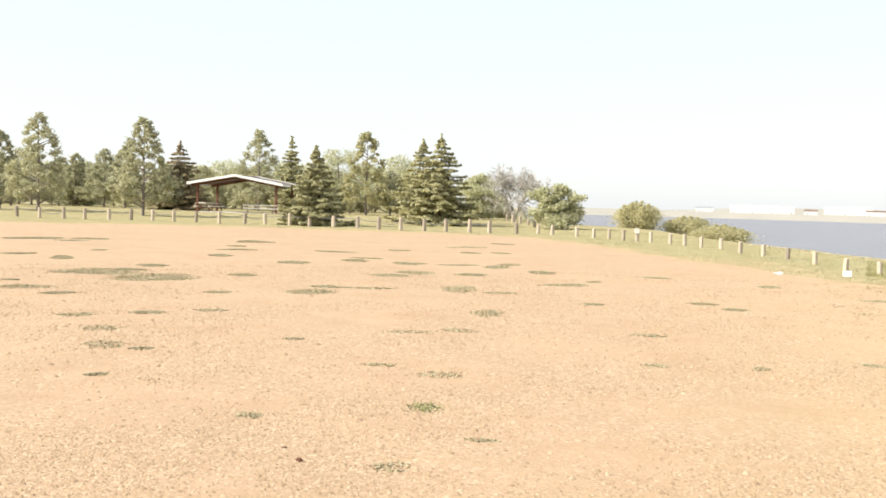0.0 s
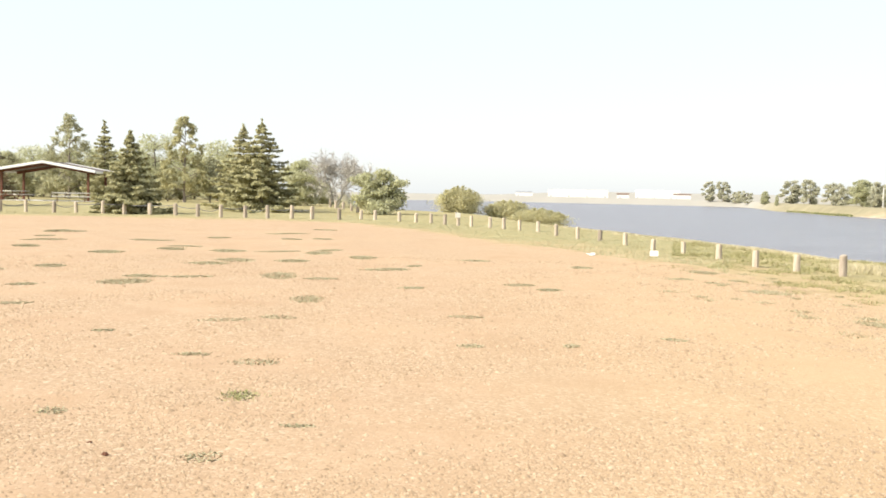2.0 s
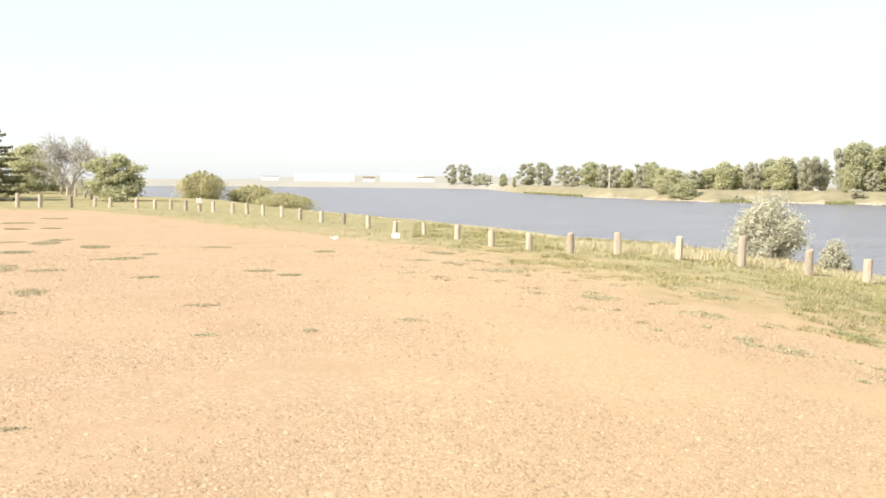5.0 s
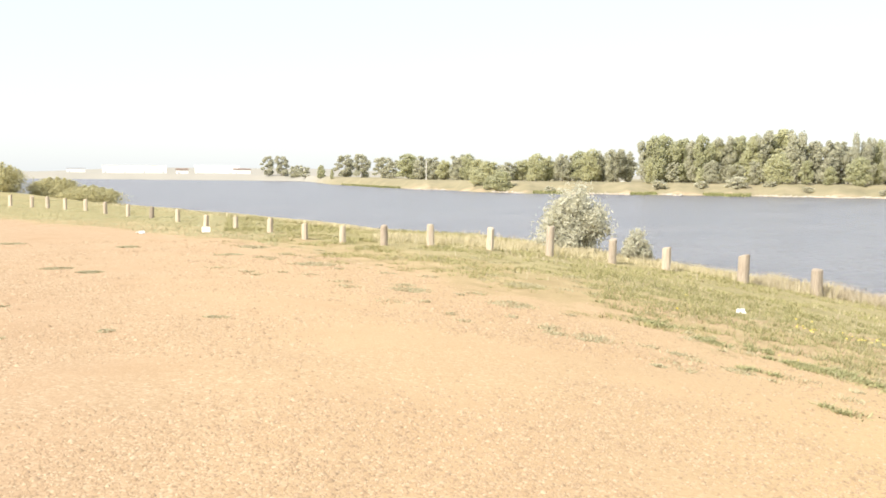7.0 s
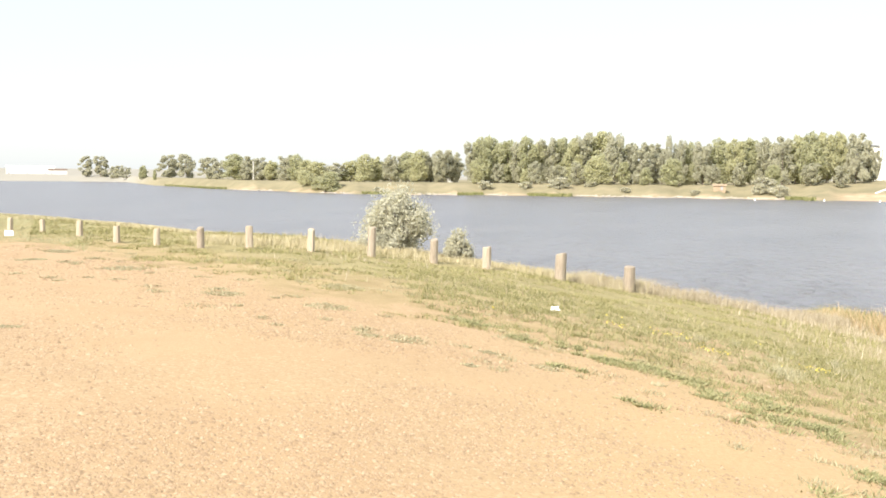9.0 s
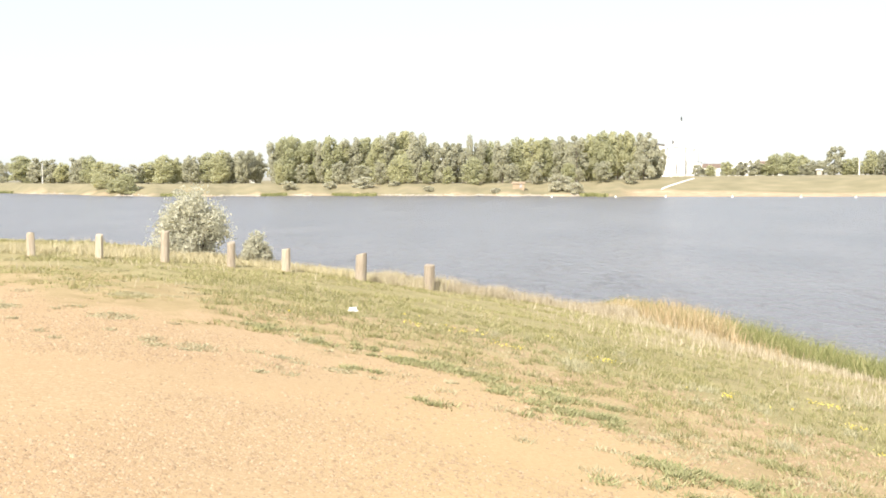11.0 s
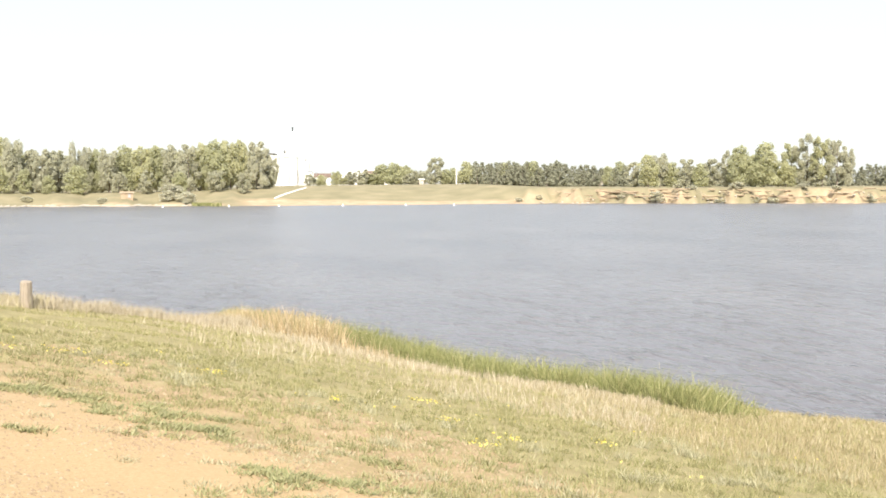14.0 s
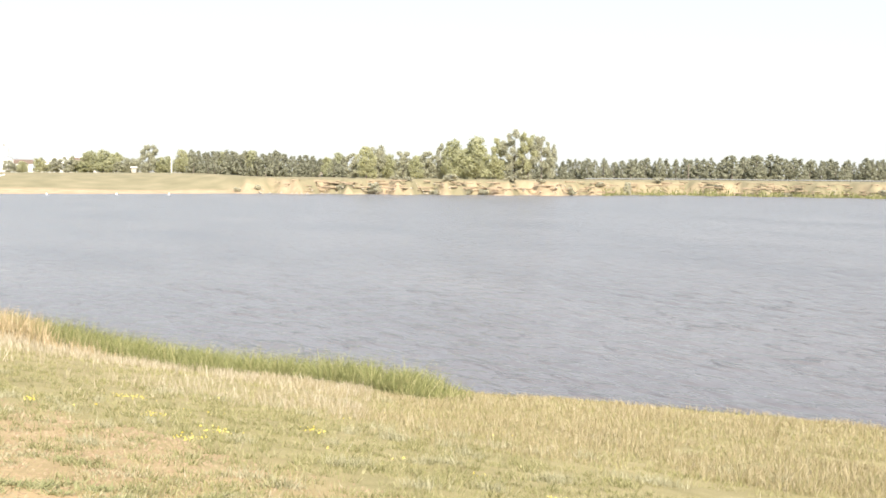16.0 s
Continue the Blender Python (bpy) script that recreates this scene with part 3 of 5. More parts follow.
def pine_crown(rng, h, rad, puffs, total, size, foot=0.15):
    """Upturned needle puffs at the ends of whorled limbs."""
    lobes = []
    for k in range(puffs):
        t = ((k + rng.uniform(0, 1)) / puffs) ** 1.12
        a, q = k * 2.4 + rng.uniform(-0.7, 0.7), rng.uniform(0.25, 1) ** 0.4
        wide = rad * pine_shape(t) * q
        r = rad * rng.uniform(0.11, 0.2) * (1.12 - 0.45 * t)
        lobes.append((np.array([math.cos(a) * wide, math.sin(a) * wide, h * (foot + (0.97 - foot) * t)]), np.array([r * 1.1, r * 1.1, r * 0.8])))
    return lobed_leaves(rng, lobes, total, size, 0.7, 1.8, 0.5, 0.25, 0.2), [c for c, _ in lobes]


def plume_crown(rng, h, rad, plumes, each, size, foot=0.08, middle=1.1):
    """A bush of upright feathery shoots."""
    pts, tips = [], []
    for k in range(plumes):
        a, q = k * 2.4 + rng.uniform(-0.4, 0.4), math.sqrt((k + 0.3) / plumes)
        top = h * (1.0 - 0.34 * q ** 2.5 - rng.uniform(0, 0.13) * (k > 1))
        low = h * (foot + 0.1 * rng.uniform(0, 1) * (1 - 0.5 * q))
        x, y = math.cos(a) * rad * q * 0.72, math.sin(a) * rad * q * 0.72
        tips.append(np.array([x, y, low + 0.6 * (top - low)]))
        t = rng.beta(1.5, 1.05, each)
        wide = rad * 0.44 * np.sqrt(np.clip(1 - (2 * t - middle) ** 2 / 1.25, 0.02, 1))
        w, r = rng.uniform(0, 6.283, each), np.abs(rng.normal(size=each)) * 0.62
        lean = (t - 0.3) * 0.25 * rad
        pts.append(np.stack([x + math.cos(a) * lean * q + np.cos(w) * wide * r, y + math.sin(a) * lean * q + np.sin(w) * wide * r, low + (top - low) * t], 1))
    p = np.vstack(pts)
    ways = p * np.array([1 / rad, 1 / rad, 0.7 / h])
    return leaf_shell(rng, p, ways, size, 1.8, 1.0), tips


def shrub_lobes(rng, h, rad, peaked):
    """A multi-stemmed shrub: sprays that rise and spread from the foot."""
    lobes = []
    for k in range(54):
        a, lean = k * 2.4 + rng.uniform(-0.5, 0.5), ((k + 0.5) / 54) ** 0.6
        up = h * (1 - (0.8 if peaked else 0.6) * lean ** 2) * rng.uniform(0.68, 1.0)
        for f in (0.3, 0.6, 0.88):
            r = rad * rng.uniform(0.08, 0.15)
            lobes.append((np.array([math.cos(a) * rad * lean * 0.9 * f ** 0.6, math.sin(a) * rad * lean * 0.9 * f ** 0.6, up * f]), np.array([r, r, r * 1.6])))
    return lobes


def pine_shape(t):
    return (1 - t) ** 0.72 * (0.72 + 0.28 * min(1, t / 0.22)) + 0.03


def tree_limbs(rng, tips, h, r, low, every=5):
    limbs = [trunk_path(rng, h * 0.88, r)]
    for c in tips[::every]:
        z0 = max(low * 0.6, c[2] - 0.35 * math.hypot(c[0], c[1]) - 0.2)
        s = np.array([0, 0, z0])
        mid = (s + c) / 2 + rng.normal(size=3) * 0.1
        limbs.append(([tuple(s), tuple(mid), tuple(c)], [r * 0.35, r * 0.22, r * 0.08]))
    return limbs


def make_tree(name, kind, place, h, rad, seed, label, category="tree", group="", mat=None, detail=1.0, turn=0.0):
    rng = np.random.default_rng(seed)
    ob = thing(name, place, label, category, group, turn=turn)
    if kind == "spruce":
        crown = spruce_crown(rng, h, rad, detail)
        limbs = [trunk_path(rng, h * 0.95, 0.02 * h + 0.02, 0.005)]
        mat = mat or SPRUCE
    elif kind == "pine":
        crown, tips = pine_crown(rng, h, rad, int(74 * detail), int(5000 * detail), 0.09 / detail ** 0.5)
        limbs = tree_limbs(rng, tips, h, 0.014 * h + 0.03, 0.08 * h, 3)
        mat = mat or PINE
    elif kind == "broad":
        lobes = tree_lobes(rng, ("round", "round", "tall")[seed % 3], h, rad)
        crown = lobed_leaves(rng, lobes, int(6800 * detail), 0.1 / detail ** 0.5, 1.1, 1.3, 0.4, fuzz=0.26)
        limbs = tree_limbs(rng, [c for c, _ in lobes], h, 0.02 * h + 0.03, 0.2 * h, 1)
        mat = mat or BROAD
    elif mat is OLIVE:
        lobes = shrub_lobes(rng, h, rad, h < 1.5)
        if h > 1.5:
            lobes += [(np.array([-0.95 - 0.1 * k, -0.75 + 0.16 * k, 0.22 + 0.06 * (k % 3)]), np.array([0.22, 0.22, 0.25])) for k in range(5)]
        crown = lobed_leaves(rng, lobes, int(17000 * detail), 0.03, 1.3, 1.8, 0.5, 0.2, 0.65)
        limbs = [([(c[0] * 0.08, c[1] * 0.08, -0.1), tuple(c * np.array([0.5, 0.5, 0.55])), tuple(c)], [0.03, 0.02, 0.008]) for c, _ in lobes]
    else:
        crown, tips = plume_crown(rng, h, rad, 26, int(800 * detail), 0.05, -0.1, 0.8)
        limbs = [([(c[0] * 0.1, c[1] * 0.1, -0.1), tuple(c * np.array([0.5, 0.5, 0.55])), tuple(c)], [0.03, 0.02, 0.008]) for c in tips]
    part("trunk" if kind != "bush" else "stem", limb_mesh("trunk", limbs, BARK), None, ob, "dark bark trunk and limbs")
    part("crown", mesh_from("crown", crown[0], crown[1], mat), None, ob)
    return ob


# kind, bearing, distance, height, radius
TREES_A = [("pine", -21.12, 95, 8.31, 2.5), ("pine", -22.9, 100, 7.0, 1.9), ("pine", -19.29, 130, 6.26, 1.9), ("pine", -17.91, 125, 6.7, 2.5), ("pine", -15.97, 85, 7.8, 2.1), ("rust", -14.1, 113, 7.0, 2.9),
           ("broad", -11.74, 140, 6.24, 3.9), ("pine", -10.0, 125, 9.7, 2.8), ("spruce", -8.28, 115, 8.0, 2.1), ("spruce", -6.98, 70, 5.1, 1.85), ("broad", -5.76, 130, 7.9, 3.6), ("tallpine", -4.26, 105, 8.48, 2.4),
           ("broad", -2.55, 125, 7.0, 3.5), ("spruce", -1.19, 82, 6.34, 2.3), ("spruce", -0.22, 77, 6.47, 2.55), ("broad", 1.86, 97, 4.2, 2.0), ("broad", 6.15, 76, 3.2, 1.85)]
TREES_B = [("pine", -21.98, 140, 6.9, 3.0), ("pine", -20.1, 135, 4.7, 2.5), ("pine", -16.88, 118, 6.84, 2.0), ("pine", -14.88, 112, 4.74, 2.3), ("broad", -12.97, 145, 5.8, 3.1), ("pine", -10.85, 135, 5.8, 2.3),
           ("pine", -2.93, 108, 4.44, 2.5), ("pine", -22.37, 120, 4.7, 2.6), ("pine", -5.11, 112, 3.0, 1.8), ("broad", -18.59, 150, 4.8, 3.2), ("broad", -7.56, 140, 6.2, 3.0), ("broad", -1.31, 120, 5.2, 2.8), ("broad", 2.87, 110, 2.4, 2.0)]
back_rng = np.random.default_rng(8)
TREES_BACK = []
for k in range(26):
    az, d = -24 + k * 0.93 + back_rng.uniform(-0.3, 0.3), back_rng.uniform(126, 165)
    TREES_BACK.append((("pine", "broad", "broad")[k % 3], az, d, back_rng.uniform(4.6, 6.4), back_rng.uniform(2.4, 3.2)))
TREE_WORDS = {"pine": ("pine_tree", "pine", "tall open-crowned green pine at the grove's edge", None), "rust": ("spruce_tree", "spruce", "conical spruce with brown rusty top growth", RUST),
              "spruce": ("spruce_tree", "spruce", "dense conical dark green spruce on grass", None), "broad": ("broadleaf_tree", "broad", "rounded light green broadleaf tree behind the posts", None),
              "tallpine": ("pine_tree", "pine", "narrow dark pine with a rounded top", SPRUCE)}
for k, (kind, az, d, h, rad) in enumerate(TREES_A + TREES_B + TREES_BACK):
    name, form, words, mat = TREE_WORDS[kind]
    rad *= {"spruce": 1.38, "pine": 1.2, "broad": 1.12}[form]
    make_tree(name, form, at(az, d), h, rad, 100 + k, words, group="grove of trees by the shelter", mat=mat, detail=1.15 if d < 100 else 0.9, turn=37 * k)


def bare_tree(place, h, rad, seed):
    rng = np.random.default_rng(seed)
    ob = thing("bare_tree", place, "leafless grey-twigged tree with several stems", "tree")
    limbs, twigs = [], []

    def grow(p, way, length, r, depth):
        q = p + way * length
        mid = (p + q) / 2 + rng.normal(size=3) * 0.05 * length
        (limbs if depth > 2 else twigs).append(([tuple(p), tuple(mid), tuple(q)], [r, r * 0.8, r * 0.55]))
        if depth == 0:
            return
        for _ in range(3 if depth > 3 else 4):
            w = way + rng.normal(size=3) * 0.55 + np.array([0, 0, 0.1])
            grow(q if rng.random() < 0.6 else (p + q) / 2, w / np.linalg.norm(w), length * rng.uniform(0.55, 0.8), max(r * 0.55, 0.018), depth - 1)

    for k in range(7):
        w = np.array([math.cos(k * 0.9) * 0.34, math.sin(k * 0.9) * 0.34, 1.0]) + rng.normal(size=3) * 0.12
        grow(np.array([0.0, 0.0, -0.1]), w / np.linalg.norm(w), h * 0.27, 0.07, 5)
    part("trunk", limb_mesh("trunk", limbs, GREYTWIG, 5), None, ob)
    part("twig_crown", limb_mesh("twig_crown", twigs, GREYTWIG, 3), None, ob, "fine grey twigs")


bare_tree(at(3.81, 92), 7.2, 2.5, 7)
for k, (az, d, h, rad, mat, words) in enumerate([(10.5, 95, 2.5, 2.3, WILLOW, "rounded yellow-green willow bush on the shore"), (13.1, 97, 1.9, 2.4, WILLOW, "low yellow-green bush on the lake shore"),
                                                 (14.8, 92, 1.7, 2.6, WILLOW, "spreading yellow-green bush on the lake shore"), (40.75, 31.0, 1.98, 1.26, OLIVE, "silvery grey-green shrub behind the posts"),
                                                 (44.0, 30.6, 1.02, 0.5, OLIVE, "small silvery shrub behind the posts")]):
    make_tree("bush", "bush", at(az, d), h, rad, 300 + k, words, "bush", mat=mat, detail=(1.2 if h > 1.5 else 0.35) if d < 40 else 1.0)


# ---- picnic shelter ----
def picnic_table(place, turn):
    ob = thing("picnic_table", place, "pale wooden picnic table with attached benches", "picnic table", "tables under the shelter", turn=turn)
    for y in (-0.3, -0.1, 0.1, 0.3):
        part("board", box((3.2, 0.19, 0.09), (0, y, 0.76)), TABLEWOOD, ob)
    for y in (-0.75, 0.75):
        part("bench", box((3.2, 0.3, 0.1), (0, y, 0.45)), TABLEWOOD, ob)
    for x in (-1.15, 1.15):
        part("brace", box((0.06, 1.6, 0.09), (x, 0, 0.38)), BROWNWOOD, ob)
        for s in (-1, 1):
            part("leg", box((0.06, 0.09, 0.86), (x, s * 0.42, 0.36), (s * 24, 0, 0)), BROWNWOOD, ob)


def shelter(place, turn):
    ob = thing("picnic_shelter", place, "open picnic shelter with brown posts and white-edged gable roof", "shelter", turn=turn)
    half, deep, eave, ridge = 4.55, 3.2, 2.65, 3.45
    for sx in (-1, 1):
        for sy in (-1, 1):
            p = part("post", box((0.2, 0.2, 2.75), (sx * (half - 0.65), sy * (deep - 0.5), 1.325), bevel=0.015), BROWNWOOD, ob)
    for sy in (-1, 1):
        for sx in (-1, 1):
            bm = box((math.hypot(half, ridge - eave), 0.12, 0.26), (sx * half / 2, sy * (deep - 0.5), (eave + ridge) / 2 - 0.12), (0, sx * math.degrees(math.atan2(ridge - eave, half)), 0))
            part("rafter", bm, BROWNWOOD, ob)
    for sx in (-1, 1):
        tilt = sx * math.degrees(math.atan2(ridge - eave, half))
        slope = math.hypot(half + 0.25, (ridge - eave) * 1.05)
        roof = part("roof_slope", box((slope, 2 * deep + 0.3, 0.08), (sx * (half + 0.1) / 2, 0, (eave + ridge) / 2 + 0.08), (0, tilt, 0)), ROOFING, ob, "grey-brown roofing")
        for sy in (-1, 1):
            part("fascia", box((slope, 0.05, 0.24), (sx * (half + 0.1) / 2, sy * (deep + 0.18), (eave + ridge) / 2 + 0.06), (0, tilt, 0)), WHITE, roof, "white fascia board")
        part("eave_board", box((0.05, 2 * deep + 0.3, 0.2), (sx * (half + 0.22), 0, eave - 0.02)), WHITE, roof, "white eave board")
    part("slab", box((2 * half - 1.0, 2 * deep - 0.6, 0.14), (0, 0, -0.08)), CONCRETE, ob, "concrete slab")


shelter(at(-10.67, 105, 0.02), -8)
picnic_table(at(-9.9, 99, 0.02), 10)
picnic_table(at(-12.5, 103.5, 0.1), 72)


# ---- far shore: trees ----
far_rng = np.random.default_rng(11)
templates = {}


FAR_KINDS = {"tall": ("cottonwood_tree", 6, (BROAD, BROAD_GREY, BROAD_PALE)), "round": ("broadleaf_tree", 5, (BROAD, BROAD_PALE)), "grey": ("cottonwood_tree", 5, (BROAD_GREY,)),
             "column": ("poplar_tree", 1, (BROAD_GREY,)), "open": ("cottonwood_tree", 4, (BROAD_PALE, BROAD_GREY)), "pine": ("pine_tree", 5, (HAZED_BELT,)), "shrub": ("shrub", 5, (OLIVE,))}


def far_tree(kind, az, d, h, wide, label, group):
    """Far trees share a few crowns, built once for each kind."""
    name, count, mats = FAR_KINDS[kind]
    v = int(far_rng.integers(0, count))
    key = (kind, v)
    x, y = d * math.sin(radians(az)), d * math.cos(radians(az))
    m = Matrix.Translation((x, y, float(land(x, y)) - 0.1)) @ Matrix.Rotation(far_rng.uniform(0, 6.28), 4, "Z")
    if key not in templates:
        ob = thing(name, (0, 0, 0), label, "shrub" if kind == "shrub" else "tree", group)
        rng = np.random.default_rng(50 + 7 * v + len(kind))
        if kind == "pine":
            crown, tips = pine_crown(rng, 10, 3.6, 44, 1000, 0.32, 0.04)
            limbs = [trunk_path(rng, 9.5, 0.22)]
        elif kind == "shrub":
            lobes = tree_lobes(rng, "grey", 10, 3.6)
            lobes = [(c * np.array([1, 1, 0.9]), r) for c, r in lobes]
            crown = lobed_leaves(rng, lobes, 1500, 0.34, 1.1, 1.2, 0.35, fuzz=0.2)
            limbs = tree_limbs(rng, [c for c, _ in lobes], 10, 0.2, 0.5, 3)
        else:
            lobes = tree_lobes(rng, kind)
            crown = lobed_leaves(rng, lobes, 3100 if kind != "open" else 3400, 0.27 if kind != "open" else 0.2, 1.1, 1.1, 0.26, fuzz=0.15)
            limbs = tree_limbs(rng, [c for c, _ in lobes], 10, 0.2, 1.8, 3)
        part("trunk", limb_mesh("trunk", limbs, BARK), None, ob, "dark trunk and limbs")
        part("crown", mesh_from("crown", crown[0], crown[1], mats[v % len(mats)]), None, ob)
        templates[key] = ob
    else:
        ob = copy_thing(templates[key], Matrix.Identity(4))
        tagged(ob, label, "", group)
    ob.matrix_basis = m @ Matrix.Diagonal((wide / 3.6, wide / 3.6, h / 10, 1))


FOCAL = 1862.0


def height_for(el, az, d):
    x, y = d * math.sin(radians(az)), d * math.cos(radians(az))
    return 1.6 + el / FOCAL * d - float(land(x, y)) + 0.1


def tree_row(kind, az0, az1, step, depth, tops, label, group, wide=0.42, behind=25.0, rows=2):
    xs, ys = [np.array(c, float) for c in zip(*tops)]
    az = az0
    while az < az1:
        for row in range(rows):
            a = az + far_rng.uniform(-0.5, 0.5) * step
            d = float(np.interp(a, FAR_AZ, FAR_D)) + depth + row * behind + far_rng.uniform(-8, 8)
            h = (0.97 if kind == "pine" else 1.05) * height_for(float(np.interp(a, xs, ys)) * (1.0 - 0.07 * row) + far_rng.normal() * (3.5 if kind == "pine" else 7.0), a, d)
            far_tree(kind, a, d, max(h, 1.5), h * wide * far_rng.uniform(0.75, 1.35), label, group)
        az += step


def stand(trees, depth, spread, labels, group, widen=1.4):
    """Trees by bearing, height of the top over the horizon, half width and kind, some way behind the waterline."""
    for az, el, half, kind in trees:
        d = float(np.interp(az, FAR_AZ, FAR_D)) + depth + far_rng.uniform(0, spread)
        far_tree(kind, az, d, max(1.5, height_for(el, az, d) * 1.03), half / FOCAL * d * widen, labels[kind], group)


FAR_LABELS = {"tall": "tall green cottonwood tree on the far shore", "round": "round light green broadleaf tree across the lake", "grey": "dull grey-green cottonwood across the lake",
              "column": "narrow upright poplar above the far grove", "open": "tall open-crowned pale cottonwood on the bank"}
GROVE_WEST = [(44.0, 60, 14, "tall"), (44.43, 66, 15, "round"), (45.0, 68, 17, "tall"), (45.88, 61, 16, "tall"), (46.4, 58, 12, "grey"), (46.96, 68, 15, "tall"), (47.63, 60, 14, "round"), (48.08, 65, 16, "tall"), (48.82, 65, 16, "tall"), (49.48, 66, 14, "round"),
              (50.01, 75, 17, "tall"), (50.92, 77, 20, "round"), (51.61, 75, 15, "tall"), (52.31, 57, 14, "grey"), (53.03, 58, 15, "grey"), (53.77, 56, 14, "grey"), (54.47, 71, 6, "column"), (55.05, 62, 10, "tall")]
GROVE_EAST = [(55.54, 58, 14, "round"), (56.24, 60, 16, "tall"), (57.01, 65, 17, "round"), (57.87, 64, 16, "tall"), (58.67, 64, 17, "tall"), (59.47, 66, 17, "tall"), (60.21, 67, 15, "grey"), (60.86, 70, 16, "tall"), (61.62, 74, 18, "round"), (62.39, 74, 16, "tall"),
              (63.1, 75, 12, "tall"), (63.77, 72, 15, "grey"), (64.26, 60, 11, "grey"), (64.6, 45, 8, "grey")]
GROVE_FRONT = [(50.77, 38, 24, "round"), (54.65, 32, 22, "round"), (48.58, 19, 17, "grey"), (45.44, 22, 12, "grey"), (44.23, 22, 11, "round"), (46.81, 10, 9, "round"), (53.28, 16, 12, "round"), (56.7, 22, 14, "tall"), (58.09, 24, 15, "grey"), (59.78, 22, 14, "tall"),
               (61.62, 24, 16, "tall"), (63.01, 20, 14, "grey"), (47.4, 26, 13, "tall"), (49.6, 24, 12, "grey"), (52.1, 26, 13, "tall")]
SHORE_WEST = [(27.81, 32, 15, "grey"), (28.69, 34, 12, "grey"), (29.85, 29, 15, "grey"), (30.34, 24, 11, "grey"), (31.22, 35, 16, "tall"), (31.93, 31, 13, "grey"), (32.6, 29, 12, "grey"), (33.22, 24, 12, "tall"), (33.92, 34, 14, "tall"), (34.51, 35, 13, "round"), (35.0, 26, 12, "round"),
              (35.68, 23, 14, "tall"), (36.66, 21, 13, "grey"), (37.4, 25, 14, "tall"), (38.14, 36, 14, "round"), (38.75, 32, 12, "tall"), (39.58, 36, 11, "tall"), (40.01, 34, 9, "grey"), (40.59, 41, 14, "tall"), (41.11, 44, 15, "round"), (41.71, 41, 14, "tall"), (42.41, 44, 15, "grey"), (42.96, 40, 11, "tall")]
POINT = [(23.69, 29, 10, "grey"), (24.4, 29, 11, "grey"), (25.02, 13, 7, "grey"), (25.29, 14, 7, "grey"), (25.65, 11, 8, "grey"), (26.49, 14, 7, "round"), (27.09, 8, 3, "round")]
BEYOND_BEACH = [(66.55, 17, 8, "grey"), (67.2, 16, 8, "round"), (68.0, 22, 9, "tall"), (68.83, 22, 10, "grey"), (69.42, 25, 10, "grey"), (70.45, 34, 14, "round"), (71.05, 36, 14, "round"), (71.67, 32, 12, "tall"), (72.48, 23, 12, "tall"), (73.35, 45, 13, "grey"), (73.9, 25, 10, "tall"),
                (74.35, 27, 9, "round"), (75.05, 38, 11, "round"), (75.44, 26, 8, "tall"), (78.62, 38, 15, "round"), (77.09, 36, 12, "round"), (82.68, 28, 9, "tall"), (83.27, 36, 11, "round"), (67.0, 11, 9, "tall"), (69.9, 18, 10, "tall"), (72.0, 17, 10, "grey")]
BANK_TOP = [(84.0, 35, 11, "grey"), (84.77, 47, 15, "round"), (85.39, 49, 14, "tall"), (86.0, 34, 11, "round"), (86.76, 39, 13, "grey"), (87.46, 32, 11, "round"), (88.01, 39, 14, "grey"), (88.8, 53, 9, "grey"), (89.52, 60, 17, "round"), (90.7, 65, 20, "round"), (90.1, 45, 12, "tall"),
            (92.04, 63, 16, "open"), (92.78, 77, 18, "open"), (93.52, 73, 15, "open"), (94.23, 67, 17, "open"), (91.74, 30, 14, "round"), (93.23, 27, 16, "grey"), (94.75, 53, 9, "tall")]
stand(GROVE_WEST + GROVE_EAST, 52, 16, FAR_LABELS, "far shore grove")
stand([(az + 0.35, el * 0.84, half * 1.1, "tall" if kind == "column" else kind) for az, el, half, kind in GROVE_WEST[:-2] + GROVE_EAST[:-2]], 80, 10, FAR_LABELS, "far shore grove")
stand(GROVE_FRONT, 34, 8, FAR_LABELS, "far shore grove", 1.05)
stand(SHORE_WEST, 66, 20, FAR_LABELS, "far shore trees")
stand([(az + 0.4, el * 0.72, half * 1.15, kind) for az, el, half, kind in SHORE_WEST[4:-1]], 100, 15, FAR_LABELS, "far shore trees")
stand(POINT, 30, 5, FAR_LABELS, "far shore trees")
stand(BEYOND_BEACH, 175, 25, FAR_LABELS, "distant trees")
tree_row("tall", 68.3, 75.6, 0.5, 205, [(68, 13), (69.5, 15), (71, 20), (73, 20), (75.6, 24)], "distant green broadleaf tree", "distant trees", 0.5, 40, 1)
tree_row("pine", 75.4, 82.6, 0.3, 190, [(75, 33), (76.6, 38), (78.4, 36), (80.9, 32), (82.4, 28)], "distant dark green shelterbelt pine, needles paled for haze", "distant shelterbelt", 0.36, 25, 2)
stand(BANK_TOP, 60, 14, FAR_LABELS, "bank-top trees")
tree_row("pine", 83.0, 118.0, 0.36, 160, [(83, 27), (95, 26), (97.2, 30), (99, 28), (100.7, 32), (103, 29), (105.2, 38), (107.3, 30), (110, 29), (122, 27)], "distant dark green shelterbelt pine, needles paled for haze", "distant shelterbelt", 0.36, 25, 2)
for az, h, w in ((35.0, 7.0, 4.0), (35.7, 5.5, 3.6), (36.3, 8.5, 5.2)):
    far_tree("round", az, float(np.interp(az, FAR_AZ, FAR_D)) + 14, h, w, "round green willow at the far water's edge", "far shore trees")
